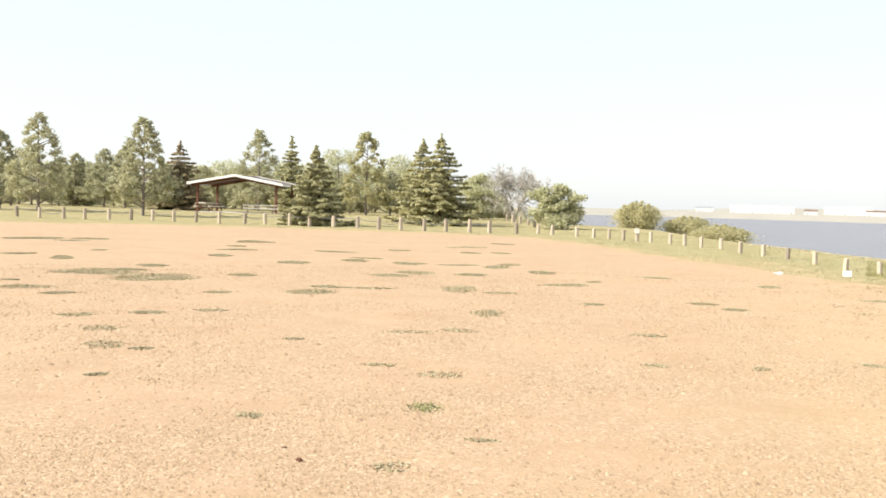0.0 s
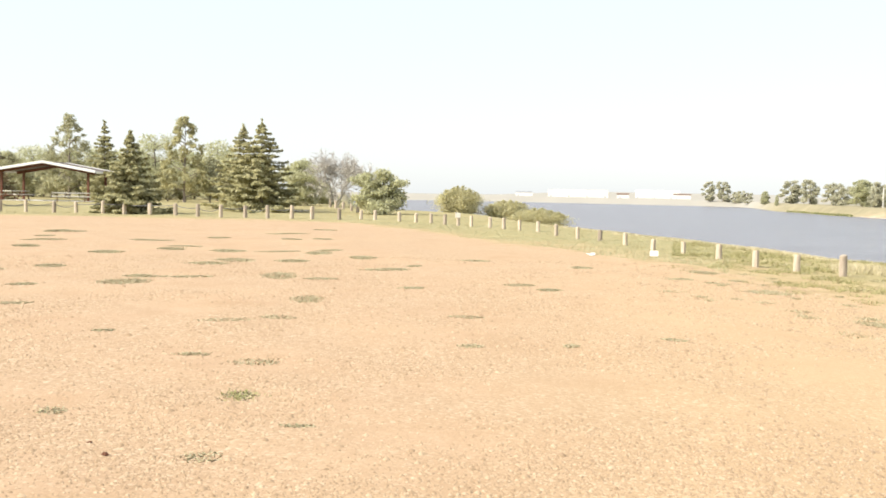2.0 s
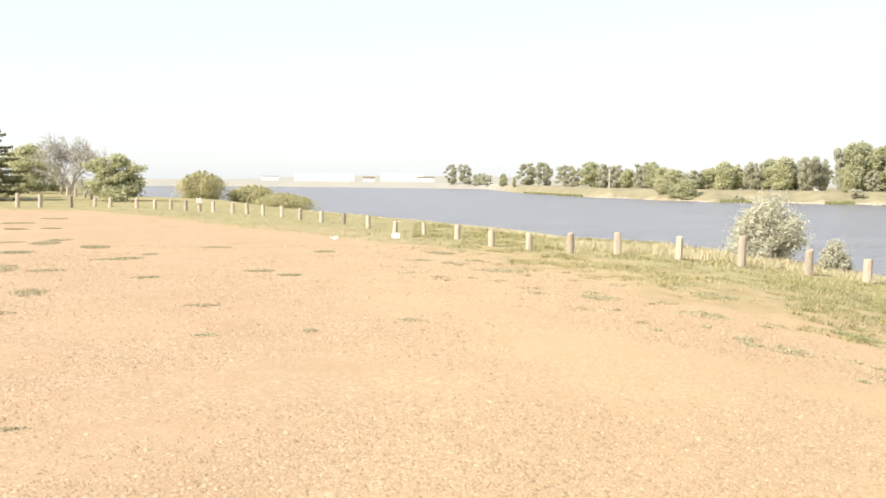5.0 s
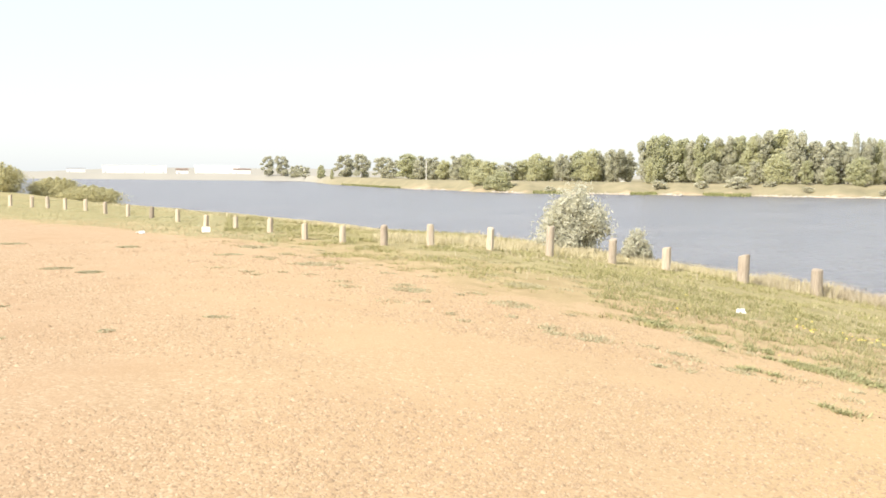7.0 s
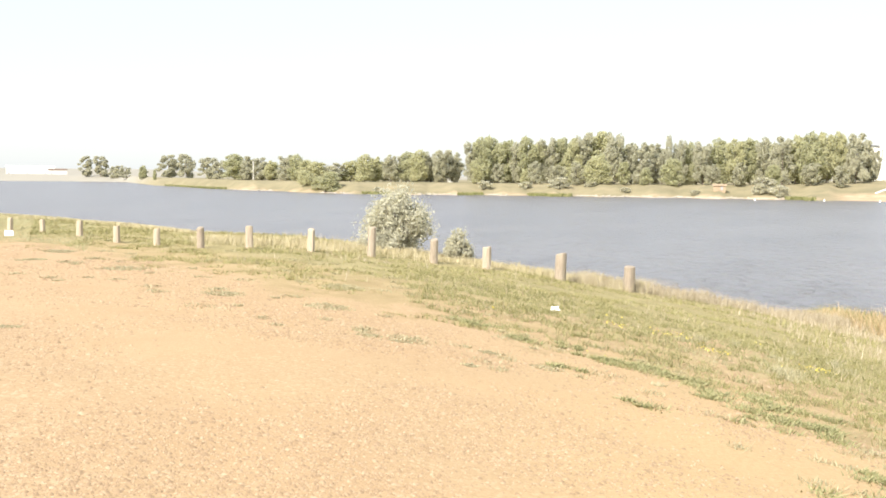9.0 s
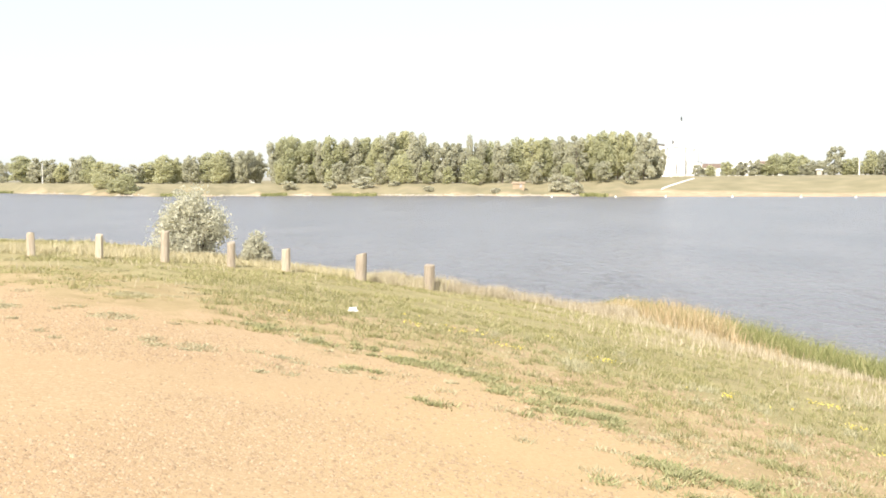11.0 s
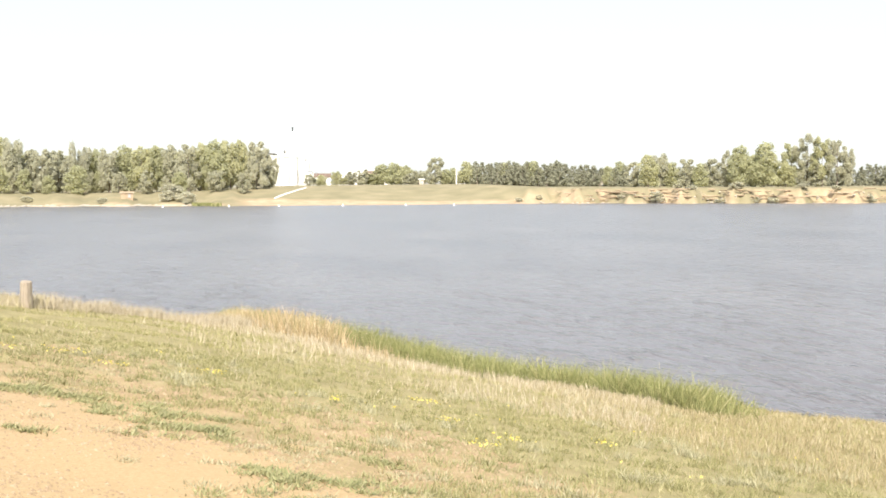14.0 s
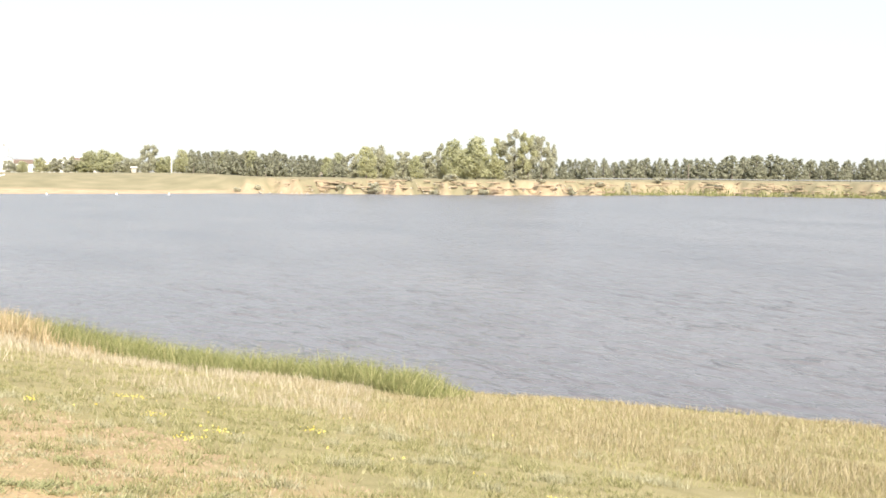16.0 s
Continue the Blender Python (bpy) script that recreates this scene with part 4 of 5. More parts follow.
for az, up, h, w in ((59.3, 14, 6.6, 4.6), (60.1, 11, 4.8, 3.8), (44.7, 20, 3.8, 3.2), (48.7, 22, 5.0, 4.6), (55.9, 14, 2.2, 2.2), (38.9, 10, 3.0, 2.6), (46.9, 26, 3.4, 3.0), (50.4, 30, 2.6, 2.8), (52.2, 20, 2.4, 2.4), (85.2, 5, 4.6, 3.2), (88.6, 4, 2.6, 3.0),
                     (89.3, 4, 2.4, 3.0), (91.2, 4, 2.4, 2.6), (95.7, 4, 3.4, 3.2), (86.3, 5, 1.8, 2.0), (90.2, 4, 2.0, 2.6), (92.6, 4, 1.7, 2.4), (94.2, 5, 1.6, 2.0), (83.4, 5, 2.2, 2.0), (97.4, 4, 1.8, 2.2), (100.5, 4, 1.6, 2.4), (103.5, 4, 1.5, 2.6), (107, 4, 1.6, 2.4), (98.9, 3, 5.5, 1.6), (77.9, 5, 2.0, 1.6), (79.0, 5, 1.8, 1.4), (111.7, 1, 2.8, 4.0), (87.0, 4, 1.8, 2.2)):
    far_tree("shrub", az, float(np.interp(az, FAR_AZ, FAR_D)) + up, h, w, "grey-green shrub at the far water's edge", "far shore shrubs")


# ---- far shore: buildings, poles, buoys, stones ----
def building(az, d, wide, deep, tall, roof_h, wall, roof, label, up=0.0, category="building"):
    ob = thing("building", at(az, d, up), label, category, "distant buildings", turn=-az)
    front = part("wall", box((wide, deep, tall + 1), (0, 0, tall / 2 - 0.5), bevel=0.0), wall, ob)
    if roof_h > 0:
        bm = bmesh.new()
        w, q = wide / 2 + 0.4, deep / 2 + 0.4
        vs = [bm.verts.new(p) for p in ((-w, -q, tall), (w, -q, tall), (w, q, tall), (-w, q, tall), (-w, 0, tall + roof_h), (w, 0, tall + roof_h))]
        for f in ((0, 1, 5, 4), (2, 3, 4, 5), (1, 2, 5), (3, 0, 4), (3, 2, 1, 0)):
            bm.faces.new([vs[i] for i in f])
        part("roof", bm, roof, ob)
    else:
        part("roof", box((wide + 0.5, deep + 0.5, 0.4), (0, 0, tall + 0.2), bevel=0.0), roof, ob)
    count = max(1, int(wide / 7))
    if wide < 6:
        part("door", box((0.8, 0.1, 1.3), (wide * 0.2, -deep / 2 - 0.04, 0.65), bevel=0.0), GREYMETAL, front)
        return
    # doors and windows take a paler grey, distance haze put into their colour
    for k in range(count):
        part("window" if k % 3 else "door", box((1.6, 0.12, 1.2 if k % 3 else 2.2), (-wide / 2 + (k + 0.5) * wide / count, -deep / 2 - 0.04, tall * 0.5 if k % 3 else 1.1), bevel=0.0), GREYMETAL, front)


building(16.8, 1350, 75, 30, 9, 0, CONCRETE, WHITE, "long white industrial building across the lake")
building(19.2, 1260, 14, 9, 4, 2, CONCRETE, SHINGLE, "brown-roofed house on the distant shore")
building(21.0, 1500, 60, 25, 9, 2, CONCRETE, WHITE, "white metal warehouse across the lake")
building(22.3, 1400, 22, 12, 5, 2, CONCRETE, SHINGLE, "small distant farm building")
building(13.9, 1500, 24, 14, 5, 2, CONCRETE, GREYMETAL, "low distant pale building")
# pale rounded lump of unclear kind, built as a small shed
building(57.1, 392, 4.2, 3.6, 1.5, 0.7, CLAY, CLAY, "pale rounded lump near the far shore, built as a shed")
building(67.25, 600, 9, 8, 4.5, 2.2, CONCRETE, SHINGLE, "white house with a dark roof beyond the beach")
building(68.7, 610, 14, 10, 4, 1.6, CONCRETE, WHITE, "white house beyond the beach")
building(69.3, 620, 22, 12, 7, 2, CONCRETE, WHITE, "pale house beyond the beach")
building(70.2, 610, 12, 8, 6, 2, CONCRETE, SHINGLE, "pale house beyond the beach")
building(72.6, 500, 2.2, 2, 2.2, 0.5, STONE, WHITE, "small pale hut beside the road")
building(82.3, 560, 3, 3, 2.2, 0.8, STONE, STONE, "small pale building among the trees")
building(83.8, 560, 3, 3, 2.0, 0.8, STONE, STONE, "small pale building among the trees")
building(42.9, 480, 5, 3, 2.6, 0, CONCRETE, WHITE, "white trailer among the far trees")
building(48.3, 440, 2.6, 1.8, 1.0, 0, CONCRETE, WHITE, "white parked trailer under the far trees")


def plant_works(az, d):
    ob = thing("grain_elevator", at(az, d), "pale concrete grain elevator with a tall headhouse", "grain elevator", turn=-az)
    for k in range(5):
        part("silo", tube((-19 + k * 6.4, 2, -1), (-19 + k * 6.4, 2, 19 + (k % 2)), 3.1, 3.1, 16), CONCRETE, ob)
        # thin grey tubes added in place of the shade between the silos
        part("downpipe", tube((-15.8 + k * 6.4, -1.2, 1.5), (-15.8 + k * 6.4, -1.2, 9 + 2 * (k % 2)), 0.22, 0.22, 8), MIDMETAL, ob, "grey tube standing for the shade between two silos")
    part("headhouse", box((7, 7, 33), (-2, 4, 16), bevel=0.1), CONCRETE, ob)
    part("gallery", box((28, 3, 2.4), (-8, 1, 21.5), bevel=0.1), WHITE, ob)
    part("catwalk", box((7, 1.2, 0.6), (-14.5, -1.2, 22.6), (0, 6, 0), bevel=0.05), MIDMETAL, ob, "grey steel catwalk")
    part("leg_tower", box((2, 2, 38.5), (0, 0, 19), bevel=0.05), WHITE, ob)
    part("cap", box((1.1, 1.1, 3.0), (0, 0, 40), bevel=0.05), DARKMETAL, ob, "grey metal cap")
    part("vent", box((1.2, 1.2, 2.4), (-5.6, 0, 23.8), bevel=0.05), MIDMETAL, ob, "grey metal vent")
    part("side_bin", tube((8.4, 1, -1), (8.4, 1, 16.5), 3.4, 3.4, 16), WHITE, ob)
    part("bin_vent", box((1.0, 1.0, 2.0), (8.4, 0, 17.6), bevel=0.05), MIDMETAL, ob, "grey metal vent")


plant_works(65.67, 760)
for k, (az, d, h) in enumerate(((66.5, 640, 8), (66.9, 650, 7), (65.0, 690, 12))):
    ob = thing("storage_tank", at(az, d), "pale round storage tank beside the grain elevator", "tank", "tanks beside the elevator")
    part("shell", tube((0, 0, -0.5), (0, 0, h), 2.6, 2.6, 16), CONCRETE, ob)
    part("roof_cone", tube((0, 0, h), (0, 0, h + 1.0), 2.7, 0.3, 16), GREYMETAL, ob)
    part("ladder", box((0.4, 0.15, h), (-2.1, -1.7, h / 2), bevel=0.0), GREYMETAL, ob)


def pole(az, d, h, r, mat, label, arm=False):
    ob = thing("utility_pole", at(az, d), label, "pole", "poles across the lake")
    part("shaft", tube((0, 0, -0.3), (0, 0, h), r * 1.2, r, 8), mat, ob)
    if arm:
        part("crossarm", box((1.8, 0.14, 0.16), (0, 0, h - 0.5), (0, 0, -az), 0.01), mat, ob)


pole(32.2, 560, 10, 0.22, CONCRETE, "white pole on the far shore")
pole(74.5, 470, 9.5, 0.26, CONCRETE, "pale utility pole beside the road", True)
pole(65.2, 440, 11, 0.2, CONCRETE, "white lamp pole behind the beach")
pole(102.0, 480, 7, 0.2, BARK, "wooden utility pole above the bank", True)
for k in range(6):
    az = 58.9 + 3.15 * k + 0.3 * math.sin(k * 2.1)
    x, y = 345 * math.sin(radians(az)), 345 * math.cos(radians(az))
    ob = thing("buoy", (x, y, WATER_Z), "white swimming-area buoy floating on the lake", "buoy", "swim buoys")
    part("float", tube((0, 0, -0.25), (0, 0, 0.4), 0.3, 0.27, 12), WHITE, ob)
    part("cap", tube((0, 0, 0.4), (0, 0, 0.7), 0.27, 0.06, 12), WHITE, ob)


def guard_rail(az0, az1, back):
    ob = thing("guard_rail", (0, 0, 0), "pale metal guard rail along the road above the cut bank", "guard rail")
    spots = [at(float(a), float(np.interp(a, FAR_AZ, FAR_D)) + back) for a in np.linspace(az0, az1, 34)]
    rail = limb_mesh("beam", [([(p.x, p.y, p.z + 0.75) for p in spots], [0.2] * len(spots))], GREYMETAL, 6)
    part("beam", rail, None, ob)
    for p in spots:
        part("post", box((0.16, 0.16, 1.0), (p.x, p.y, p.z + 0.4), bevel=0.0), BARK, ob)


guard_rail(96.6, 113.0, 24)


def beach_path():
    """A pale paved walk that climbs from the beach."""
    verts, faces, k = [], [], 24
    for i in range(k + 1):
        t = i / k
        a = 64.7 + 1.7 * t
        d = float(np.interp(a, FAR_AZ, FAR_D)) + 26 + 34 * t
        for side in (-1.6, 1.6):
            for up in (0.2, -0.3):
                p = at(a, d + side, 0)
                verts.append((p.x, p.y, p.z + up))
    for i in range(k):
        b = 4 * i
        faces += [(b, b + 4, b + 6, b + 2), (b + 1, b, b + 2, b + 3)] if i == 0 else [(b, b + 4, b + 6, b + 2)]
        faces += [(b, b + 1, b + 5, b + 4), (b + 2, b + 6, b + 7, b + 3)]
    tagged(new("path", mesh_from("path", verts, faces, CONCRETE)), "pale paved walk climbing from the beach", "path", kind="structure")


beach_path()


def stones_row():
    rng = np.random.default_rng(21)
    verts, faces = [], []
    base = bmesh.new()
    bmesh.ops.create_icosphere(base, subdivisions=1, radius=1)
    shape = np.array([v.co for v in base.verts])
    tris = np.array([[v.index for v in f.verts] for f in base.faces])
    base.free()
    for az0, az1, count in ((31.0, 33.3, 60), (35.8, 37.6, 50), (41, 46, 140), (47.6, 61.5, 420), (79, 96, 160), (97, 112, 90)):
        for _ in range(count):
            a = rng.uniform(az0, az1)
            d = float(np.interp(a, FAR_AZ, FAR_D)) + 5 * math.sin(a * 2.3) + 2.5 * math.sin(a * 7.1 + 1) + 1.2 * math.sin(a * 23.0) + rng.uniform(-1, 6)
            s = rng.uniform(0.15, 0.6)
            p = at(a, d)
            p.z = max(p.z, WATER_Z)
            faces.append(tris + len(verts) * len(shape))
            verts.append(shape * rng.uniform(0.7, 1.3, shape.shape) * s * np.array([1.5, 1.1, 0.6]) + np.array(p))
    tagged(new("shore_stones", mesh_from("shore_stones", np.vstack(verts), np.vstack(faces), STONE)), "pale broken rocks along the far waterline", "rocks", kind="stuff")


stones_row()


def bank_ledges():
    rng = np.random.default_rng(23)
    base = bmesh.new()
    bmesh.ops.create_cube(base, size=2)
    bmesh.ops.subdivide_edges(base, edges=base.edges[:], cuts=1, use_grid_fill=True)
    shape = np.array([v.co for v in base.verts])
    quads = np.array([[v.index for v in f.verts] for f in base.faces])
    base.free()
    shape = shape / (0.55 + 0.45 * np.linalg.norm(shape, axis=1, keepdims=True))
    verts, faces = [], []
    for _ in range(230):
        a = rng.uniform(79.5, 113)
        d0 = float(np.interp(a, FAR_AZ, FAR_D)) + 5 * math.sin(a * 2.3) + 2.5 * math.sin(a * 7.1 + 1) + 1.2 * math.sin(a * 23.0)
        p = at(a, d0 + float(np.interp(a, FAR_AZ, FAR_W)) * rng.uniform(0.25, 0.85))
        long, deep, tall = rng.uniform(1.0, 4.5), rng.uniform(0.25, 0.6), rng.uniform(0.08, 0.26)
        s = shape * rng.uniform(0.75, 1.25, shape.shape) * np.array([long, deep, tall])
        t = -radians(a) + rng.normal() * 0.25
        x, y = s[:, 0] * math.cos(t) - s[:, 1] * math.sin(t), s[:, 0] * math.sin(t) + s[:, 1] * math.cos(t)
        faces.append(quads + len(verts) * len(shape))
        verts.append(np.stack([x, y, s[:, 2]], 1) + np.array(p))
    tagged(new("bank_ledges", mesh_from("bank_ledges", np.vstack(verts), np.vstack(faces), CLAY)), "eroded tan clay ledges of the cut bank", "ledges", kind="stuff")


bank_ledges()


# ---- loose things on the lot ----
def placard(place):
    ob = thing("white_board", place, "small white board lying by the grass edge", "board", turn=-20)
    part("panel", box((0.22, 0.03, 0.15), (0, 0, 0.1), (-14, 0, 0), 0.006), PAPER, ob)
    part("stake", box((0.03, 0.03, 0.2), (0, 0.03, 0.02), bevel=0.004), POSTWOOD, ob)


def rag(name, place, size, seed, label):
    rng = np.random.default_rng(seed)
    bm = bmesh.new()
    bmesh.ops.create_icosphere(bm, subdivisions=3, radius=1)
    for v in bm.verts:
        k = 0.65 + 0.6 * noise.fractal(v.co * 1.6 + Vector((seed, 0, 0)), 1.0, 2.0, 3)
        v.co = Vector((v.co.x * size[0], v.co.y * size[1], max(v.co.z, -0.3) * size[2])) * k
    me = bpy.data.meshes.new(name)
    bm.to_mesh(me)
    bm.free()
    me.materials.append(PAPER)
    ob = new(name, me)
    ob.location = place
    tagged(ob, label, "litter")


placard(at(21.08, 29.3))
rag("white_rag", at(17.77, 29.5, 0.02), (0.17, 0.1, 0.07), 3, "crumpled white rag on the gravel edge")
rag("paper_scrap", at(49.64, 19.75, 0.05), (0.15, 0.08, 0.08), 5, "crumpled white paper scrap in the grass")


def loose_rock(place, size, seed):
    bm = bmesh.new()
    bmesh.ops.create_icosphere(bm, subdivisions=2, radius=1)
    for v in bm.verts:
        v.co = Vector((v.co.x * 1.25, v.co.y, max(v.co.z, -0.4) * 0.75)) * size * (0.75 + 0.5 * noise.fractal(v.co * 1.3 + Vector((seed, 0, 0)), 1.0, 2.0, 3))
    me = bpy.data.meshes.new("rock")
    bm.to_mesh(me)
    bm.free()
    me.materials.append(BROWNWOOD)
    ob = new("rock", me)
    ob.location = place
    tagged(ob, "small dark brown rock lying on the gravel", "rock", "dark rocks on the lot")


loose_rock(at(-7.6, 6.6, 0.01), 0.026, 2)
loose_rock(at(-8.4, 6.95, 0.006), 0.015, 5)


# ---- grass, weeds, reeds, pebbles ----
def blades(name, xy, h, w, rng, mat, label, category, lean=0.35, sink=0.02, up=None):
    n = len(xy)
    z = land(xy[:, 0], xy[:, 1]) - sink if up is None else up
    a = rng.uniform(0, 2 * math.pi, n)
    side = np.stack([np.cos(a), np.sin(a), np.zeros(n)], 1) * (np.broadcast_to(w, n) * rng.uniform(0.6, 1.4, n))[:, None]
    tall = np.broadcast_to(h, n) * rng.uniform(0.5, 1.25, n)
    tip = np.stack([rng.normal(size=n) * lean * tall, rng.normal(size=n) * lean * tall, tall], 1)
    p = np.column_stack([xy, z])
    verts = np.stack([p - side, p + side, p + tip * 0.6 + side * 0.7, p + tip], 1).reshape(-1, 3)
    faces = np.arange(4 * n).reshape(-1, 4)
    return tagged(new(name, mesh_from(name, verts, faces, mat)), label, category, kind="stuff")


def polar_points(rng, n, az0, az1, lo, hi, keep=None):
    az = rng.uniform(az0, az1, n)
    r0, r1 = lo(az), hi(az)
    r = r0 * (r1 / r0) ** rng.uniform(0, 1, n)
    xy = np.stack([r * np.sin(np.radians(az)), r * np.cos(np.radians(az))], 1)
    if keep is not None:
        ok = keep(xy, az, r)
        xy, r = xy[ok], r[ok]
    return xy, r


def patchy(xy, scale, seed):
    return np.array([noise.noise(Vector((float(x) * scale, float(y) * scale, seed))) for x, y in xy])


def above_water(xy, az, r):
    return land(xy[:, 0], xy[:, 1]) > WATER_Z - 0.1


rng = np.random.default_rng(31)


def meadow_keep(xy, az, r):
    e = (r / gravel_edge(az) - 1) * 8 - 0.9 * fade(az, 52, 62)
    beyond = xy[:, 0] - crest_line(xy[:, 1])
    bare = 1.9 * patchy(xy, 0.45, 2.0) + 1.5 * patchy(xy, 1.3, 4.0) + 1.2 * patchy(xy, 3.7, 5.0)
    return above_water(xy, az, r) & (np.minimum(e * np.interp(az, [36, 48, 58], [0.4, 0.2, 0.11]), 1.0) + 1.15 * bare > 0.4) & ((beyond < 0.3 - 2.2 * (1 - fade(az, 30, 36))) | (xy[:, 1] < 15))


xy, r = polar_points(rng, 470000, 22, 116, lambda a: gravel_edge(a) * 0.93, lambda a: np.full_like(a, 44.0), meadow_keep)
blades("meadow_grass", xy, (0.03 + 0.0012 * r) * np.clip(1 + 1.3 * patchy(xy, 0.8, 21.0) + 0.7 * patchy(xy, 2.6, 22.0), 0.3, 2.2), 0.0018 + 0.00025 * r, rng, GRASS, "short patchy green-tan grass on the lake bank", "grass", 0.75)
xy, r = polar_points(rng, 9000, 30, 116, lambda a: gravel_edge(a) * 1.1, lambda a: np.full_like(a, 40.0), lambda xy, az, r: meadow_keep(xy, az, r) & (patchy(xy, 0.55, 11.0) > 0.02))
blades("meadow_straw", xy, 0.06 + 0.004 * r, 0.002 + 0.0003 * r, rng, STALK, "pale dry stalks among the bank grass", "grass", 0.4)


def crest_keep(xy, az, r):
    beyond = xy[:, 0] - crest_line(xy[:, 1])
    return above_water(xy, az, r) & (beyond > 0.5 - 2.9 * (1 - fade(az, 30, 36)) + 1.2 * patchy(xy, 0.4, 3.0)) & (xy[:, 1] > 14)


def stalk_keep(xy, az, r):
    s = xy[:, 0] - 0.7 * xy[:, 1] - 1
    low = s > 22.5 - 1.6 * (1 - fade(az, 70, 80)) - 6 * fade(az, 82, 92) + 6 * patchy(xy, 0.22, 9.0) + 3.6 * rng.normal(size=len(r))
    return above_water(xy, az, r) & low & (patchy(xy, 0.8, 6.0) > -0.35)


def by_bearing(xy, bearings, values):
    return np.interp(np.degrees(np.arctan2(xy[:, 0], xy[:, 1])), bearings, values)


xy, r = polar_points(rng, 210000, 12, 60, lambda a: np.full_like(a, 18.0), lambda a: np.full_like(a, 60.0), crest_keep)
blades("tall_dry_grass", xy, by_bearing(xy, [12, 30, 36, 44], [0.08, 0.1, 0.17, 0.2]), 0.0016 + 0.0002 * r, rng, DRY, "tall straw-coloured dry grass along the lake bank", "grass", 0.7)
xy, r = polar_points(rng, 80000, 52, 86, lambda a: np.full_like(a, 18.0), lambda a: np.full_like(a, 66.0), stalk_keep)
blades("bleached_stalks", xy, by_bearing(xy, [52, 58, 66, 76, 84], [0.12, 0.22, 0.26, 0.26, 0.2]) * (1 + 0.7 * patchy(xy, 0.6, 21.0)), 0.0017 + 0.00026 * r, rng, STALK, "bleached dry grass stalks above the reeds", "grass", 0.3)
xy, r = polar_points(rng, 105000, 80, 116, lambda a: np.full_like(a, 16.0), lambda a: np.full_like(a, 66.0), stalk_keep)
blades("bank_straw", xy, 0.17 * (1 + 0.8 * patchy(xy, 0.5, 13.0)), 0.0014 + 0.0002 * r, rng, STRAW, "yellow-tan straw grass on the lower bank", "grass", 0.34)
xy, r = polar_points(rng, 85000, 56, 116, lambda a: np.full_like(a, 16.0), lambda a: np.full_like(a, 66.0), stalk_keep)
blades("bank_grass", xy, 0.13, 0.0015 + 0.00022 * r, rng, GRASS, "olive green grass among the bleached stalks", "grass", 0.4)
for name, a0, a1, n, mat in (("crest_grass", 30, 54, 17000, DRY), ("crest_stalks", 50, 64, 13000, STALK)):
    edge_az = rng.uniform(a0, a1, n)
    edge_r = np.interp(edge_az, [26, 31, 36, 41, 46, 50, 54, 58, 60, 64], [28, 27.5, 28.2, 29.5, 31, 32.4, 34.5, 37, 39, 42]) + rng.normal(size=len(edge_az)) * 0.8
    xy = np.stack([edge_r * np.sin(np.radians(edge_az)), edge_r * np.cos(np.radians(edge_az))], 1)
    blades(name, xy, by_bearing(xy, [31, 48, 55, 60, 64], [0.17, 0.21, 0.38, 0.4, 0.3]) * (1 + 0.7 * patchy(xy, 1.1, 31.0)), 0.0065, rng, mat, "ragged pale grass heads along the bank's crest", "grass", 0.3)


def reed_keep(lo, hi, bearings, share):
    def keep(xy, az, r):
        s = xy[:, 0] - 0.7 * xy[:, 1] - 1
        return (s > lo + 2.5 * patchy(xy, 0.15, 4.0) + 3 * fade(az, 88, 93)) & (s < hi) & (rng.random(len(r)) < np.interp(az, bearings, share))
    return keep


xy, r = polar_points(rng, 160000, 59, 92, lambda a: np.full_like(a, 24.0), lambda a: np.full_like(a, 66.0), reed_keep(25.5, 33.5, [59, 64, 68, 71, 88, 90, 91.5], [0.25, 0.45, 0.75, 1, 1, 0.35, 0]))
blades("green_reeds", xy, by_bearing(xy, [60, 66, 70, 86, 89, 91.5], [0.3, 0.56, 0.7, 0.66, 0.55, 0.3]) * (1 + 0.9 * patchy(xy, 1.3, 8.0)), 0.01, rng, REED, "dense green reeds at the water's edge", "reeds", 0.5)
xy, r = polar_points(rng, 30000, 57, 74, lambda a: np.full_like(a, 30.0), lambda a: np.full_like(a, 75.0), reed_keep(23.5, 30.5, [57, 59, 68, 70, 74], [0.5, 1, 1, 0.3, 0]))
blades("dry_cattails", xy, by_bearing(xy, [57, 60, 62, 64, 66, 67.8, 69, 70, 74], [0.35, 0.5, 0.44, 0.56, 0.85, 0.95, 0.72, 0.46, 0.42]) * (1 + 0.5 * patchy(xy, 0.8, 5.0)), 0.012, rng, CATTAIL, "dry orange-brown cattails at the water's edge", "reeds", 0.3)


def far_strip_keep(xy, az, r):
    e = r / gravel_edge(az) - 1
    return (e + 0.05 * patchy(xy, 0.4, 2.0) > 0.02) & above_water(xy, az, r)


xy, r = polar_points(rng, 150000, -26, 25, lambda a: gravel_edge(a) * 0.98, lambda a: gravel_edge(a) * 1.9, far_strip_keep)
blades("lawn_grass", xy, 0.06, 0.007, rng, LAWN, "mown green-tan grass round the shelter", "grass", 0.5)

far_reeds = []
for a0, a1, n in ((27.6, 30.8, 2600), (38.0, 39.6, 900), (43.2, 44.6, 900), (47.0, 49.4, 1800), (60.4, 61.9, 1200), (97.5, 112, 5000)):
    a = rng.uniform(a0, a1, n)
    q = np.interp(a, FAR_AZ, FAR_D) + 5 * np.sin(a * 2.3) + 2.5 * np.sin(a * 7.1 + 1) + 1.2 * np.sin(a * 23.0) + rng.uniform(-5, 5, n)
    far_reeds.append(np.stack([q * np.sin(np.radians(a)), q * np.cos(np.radians(a))], 1))
xy = np.vstack(far_reeds)
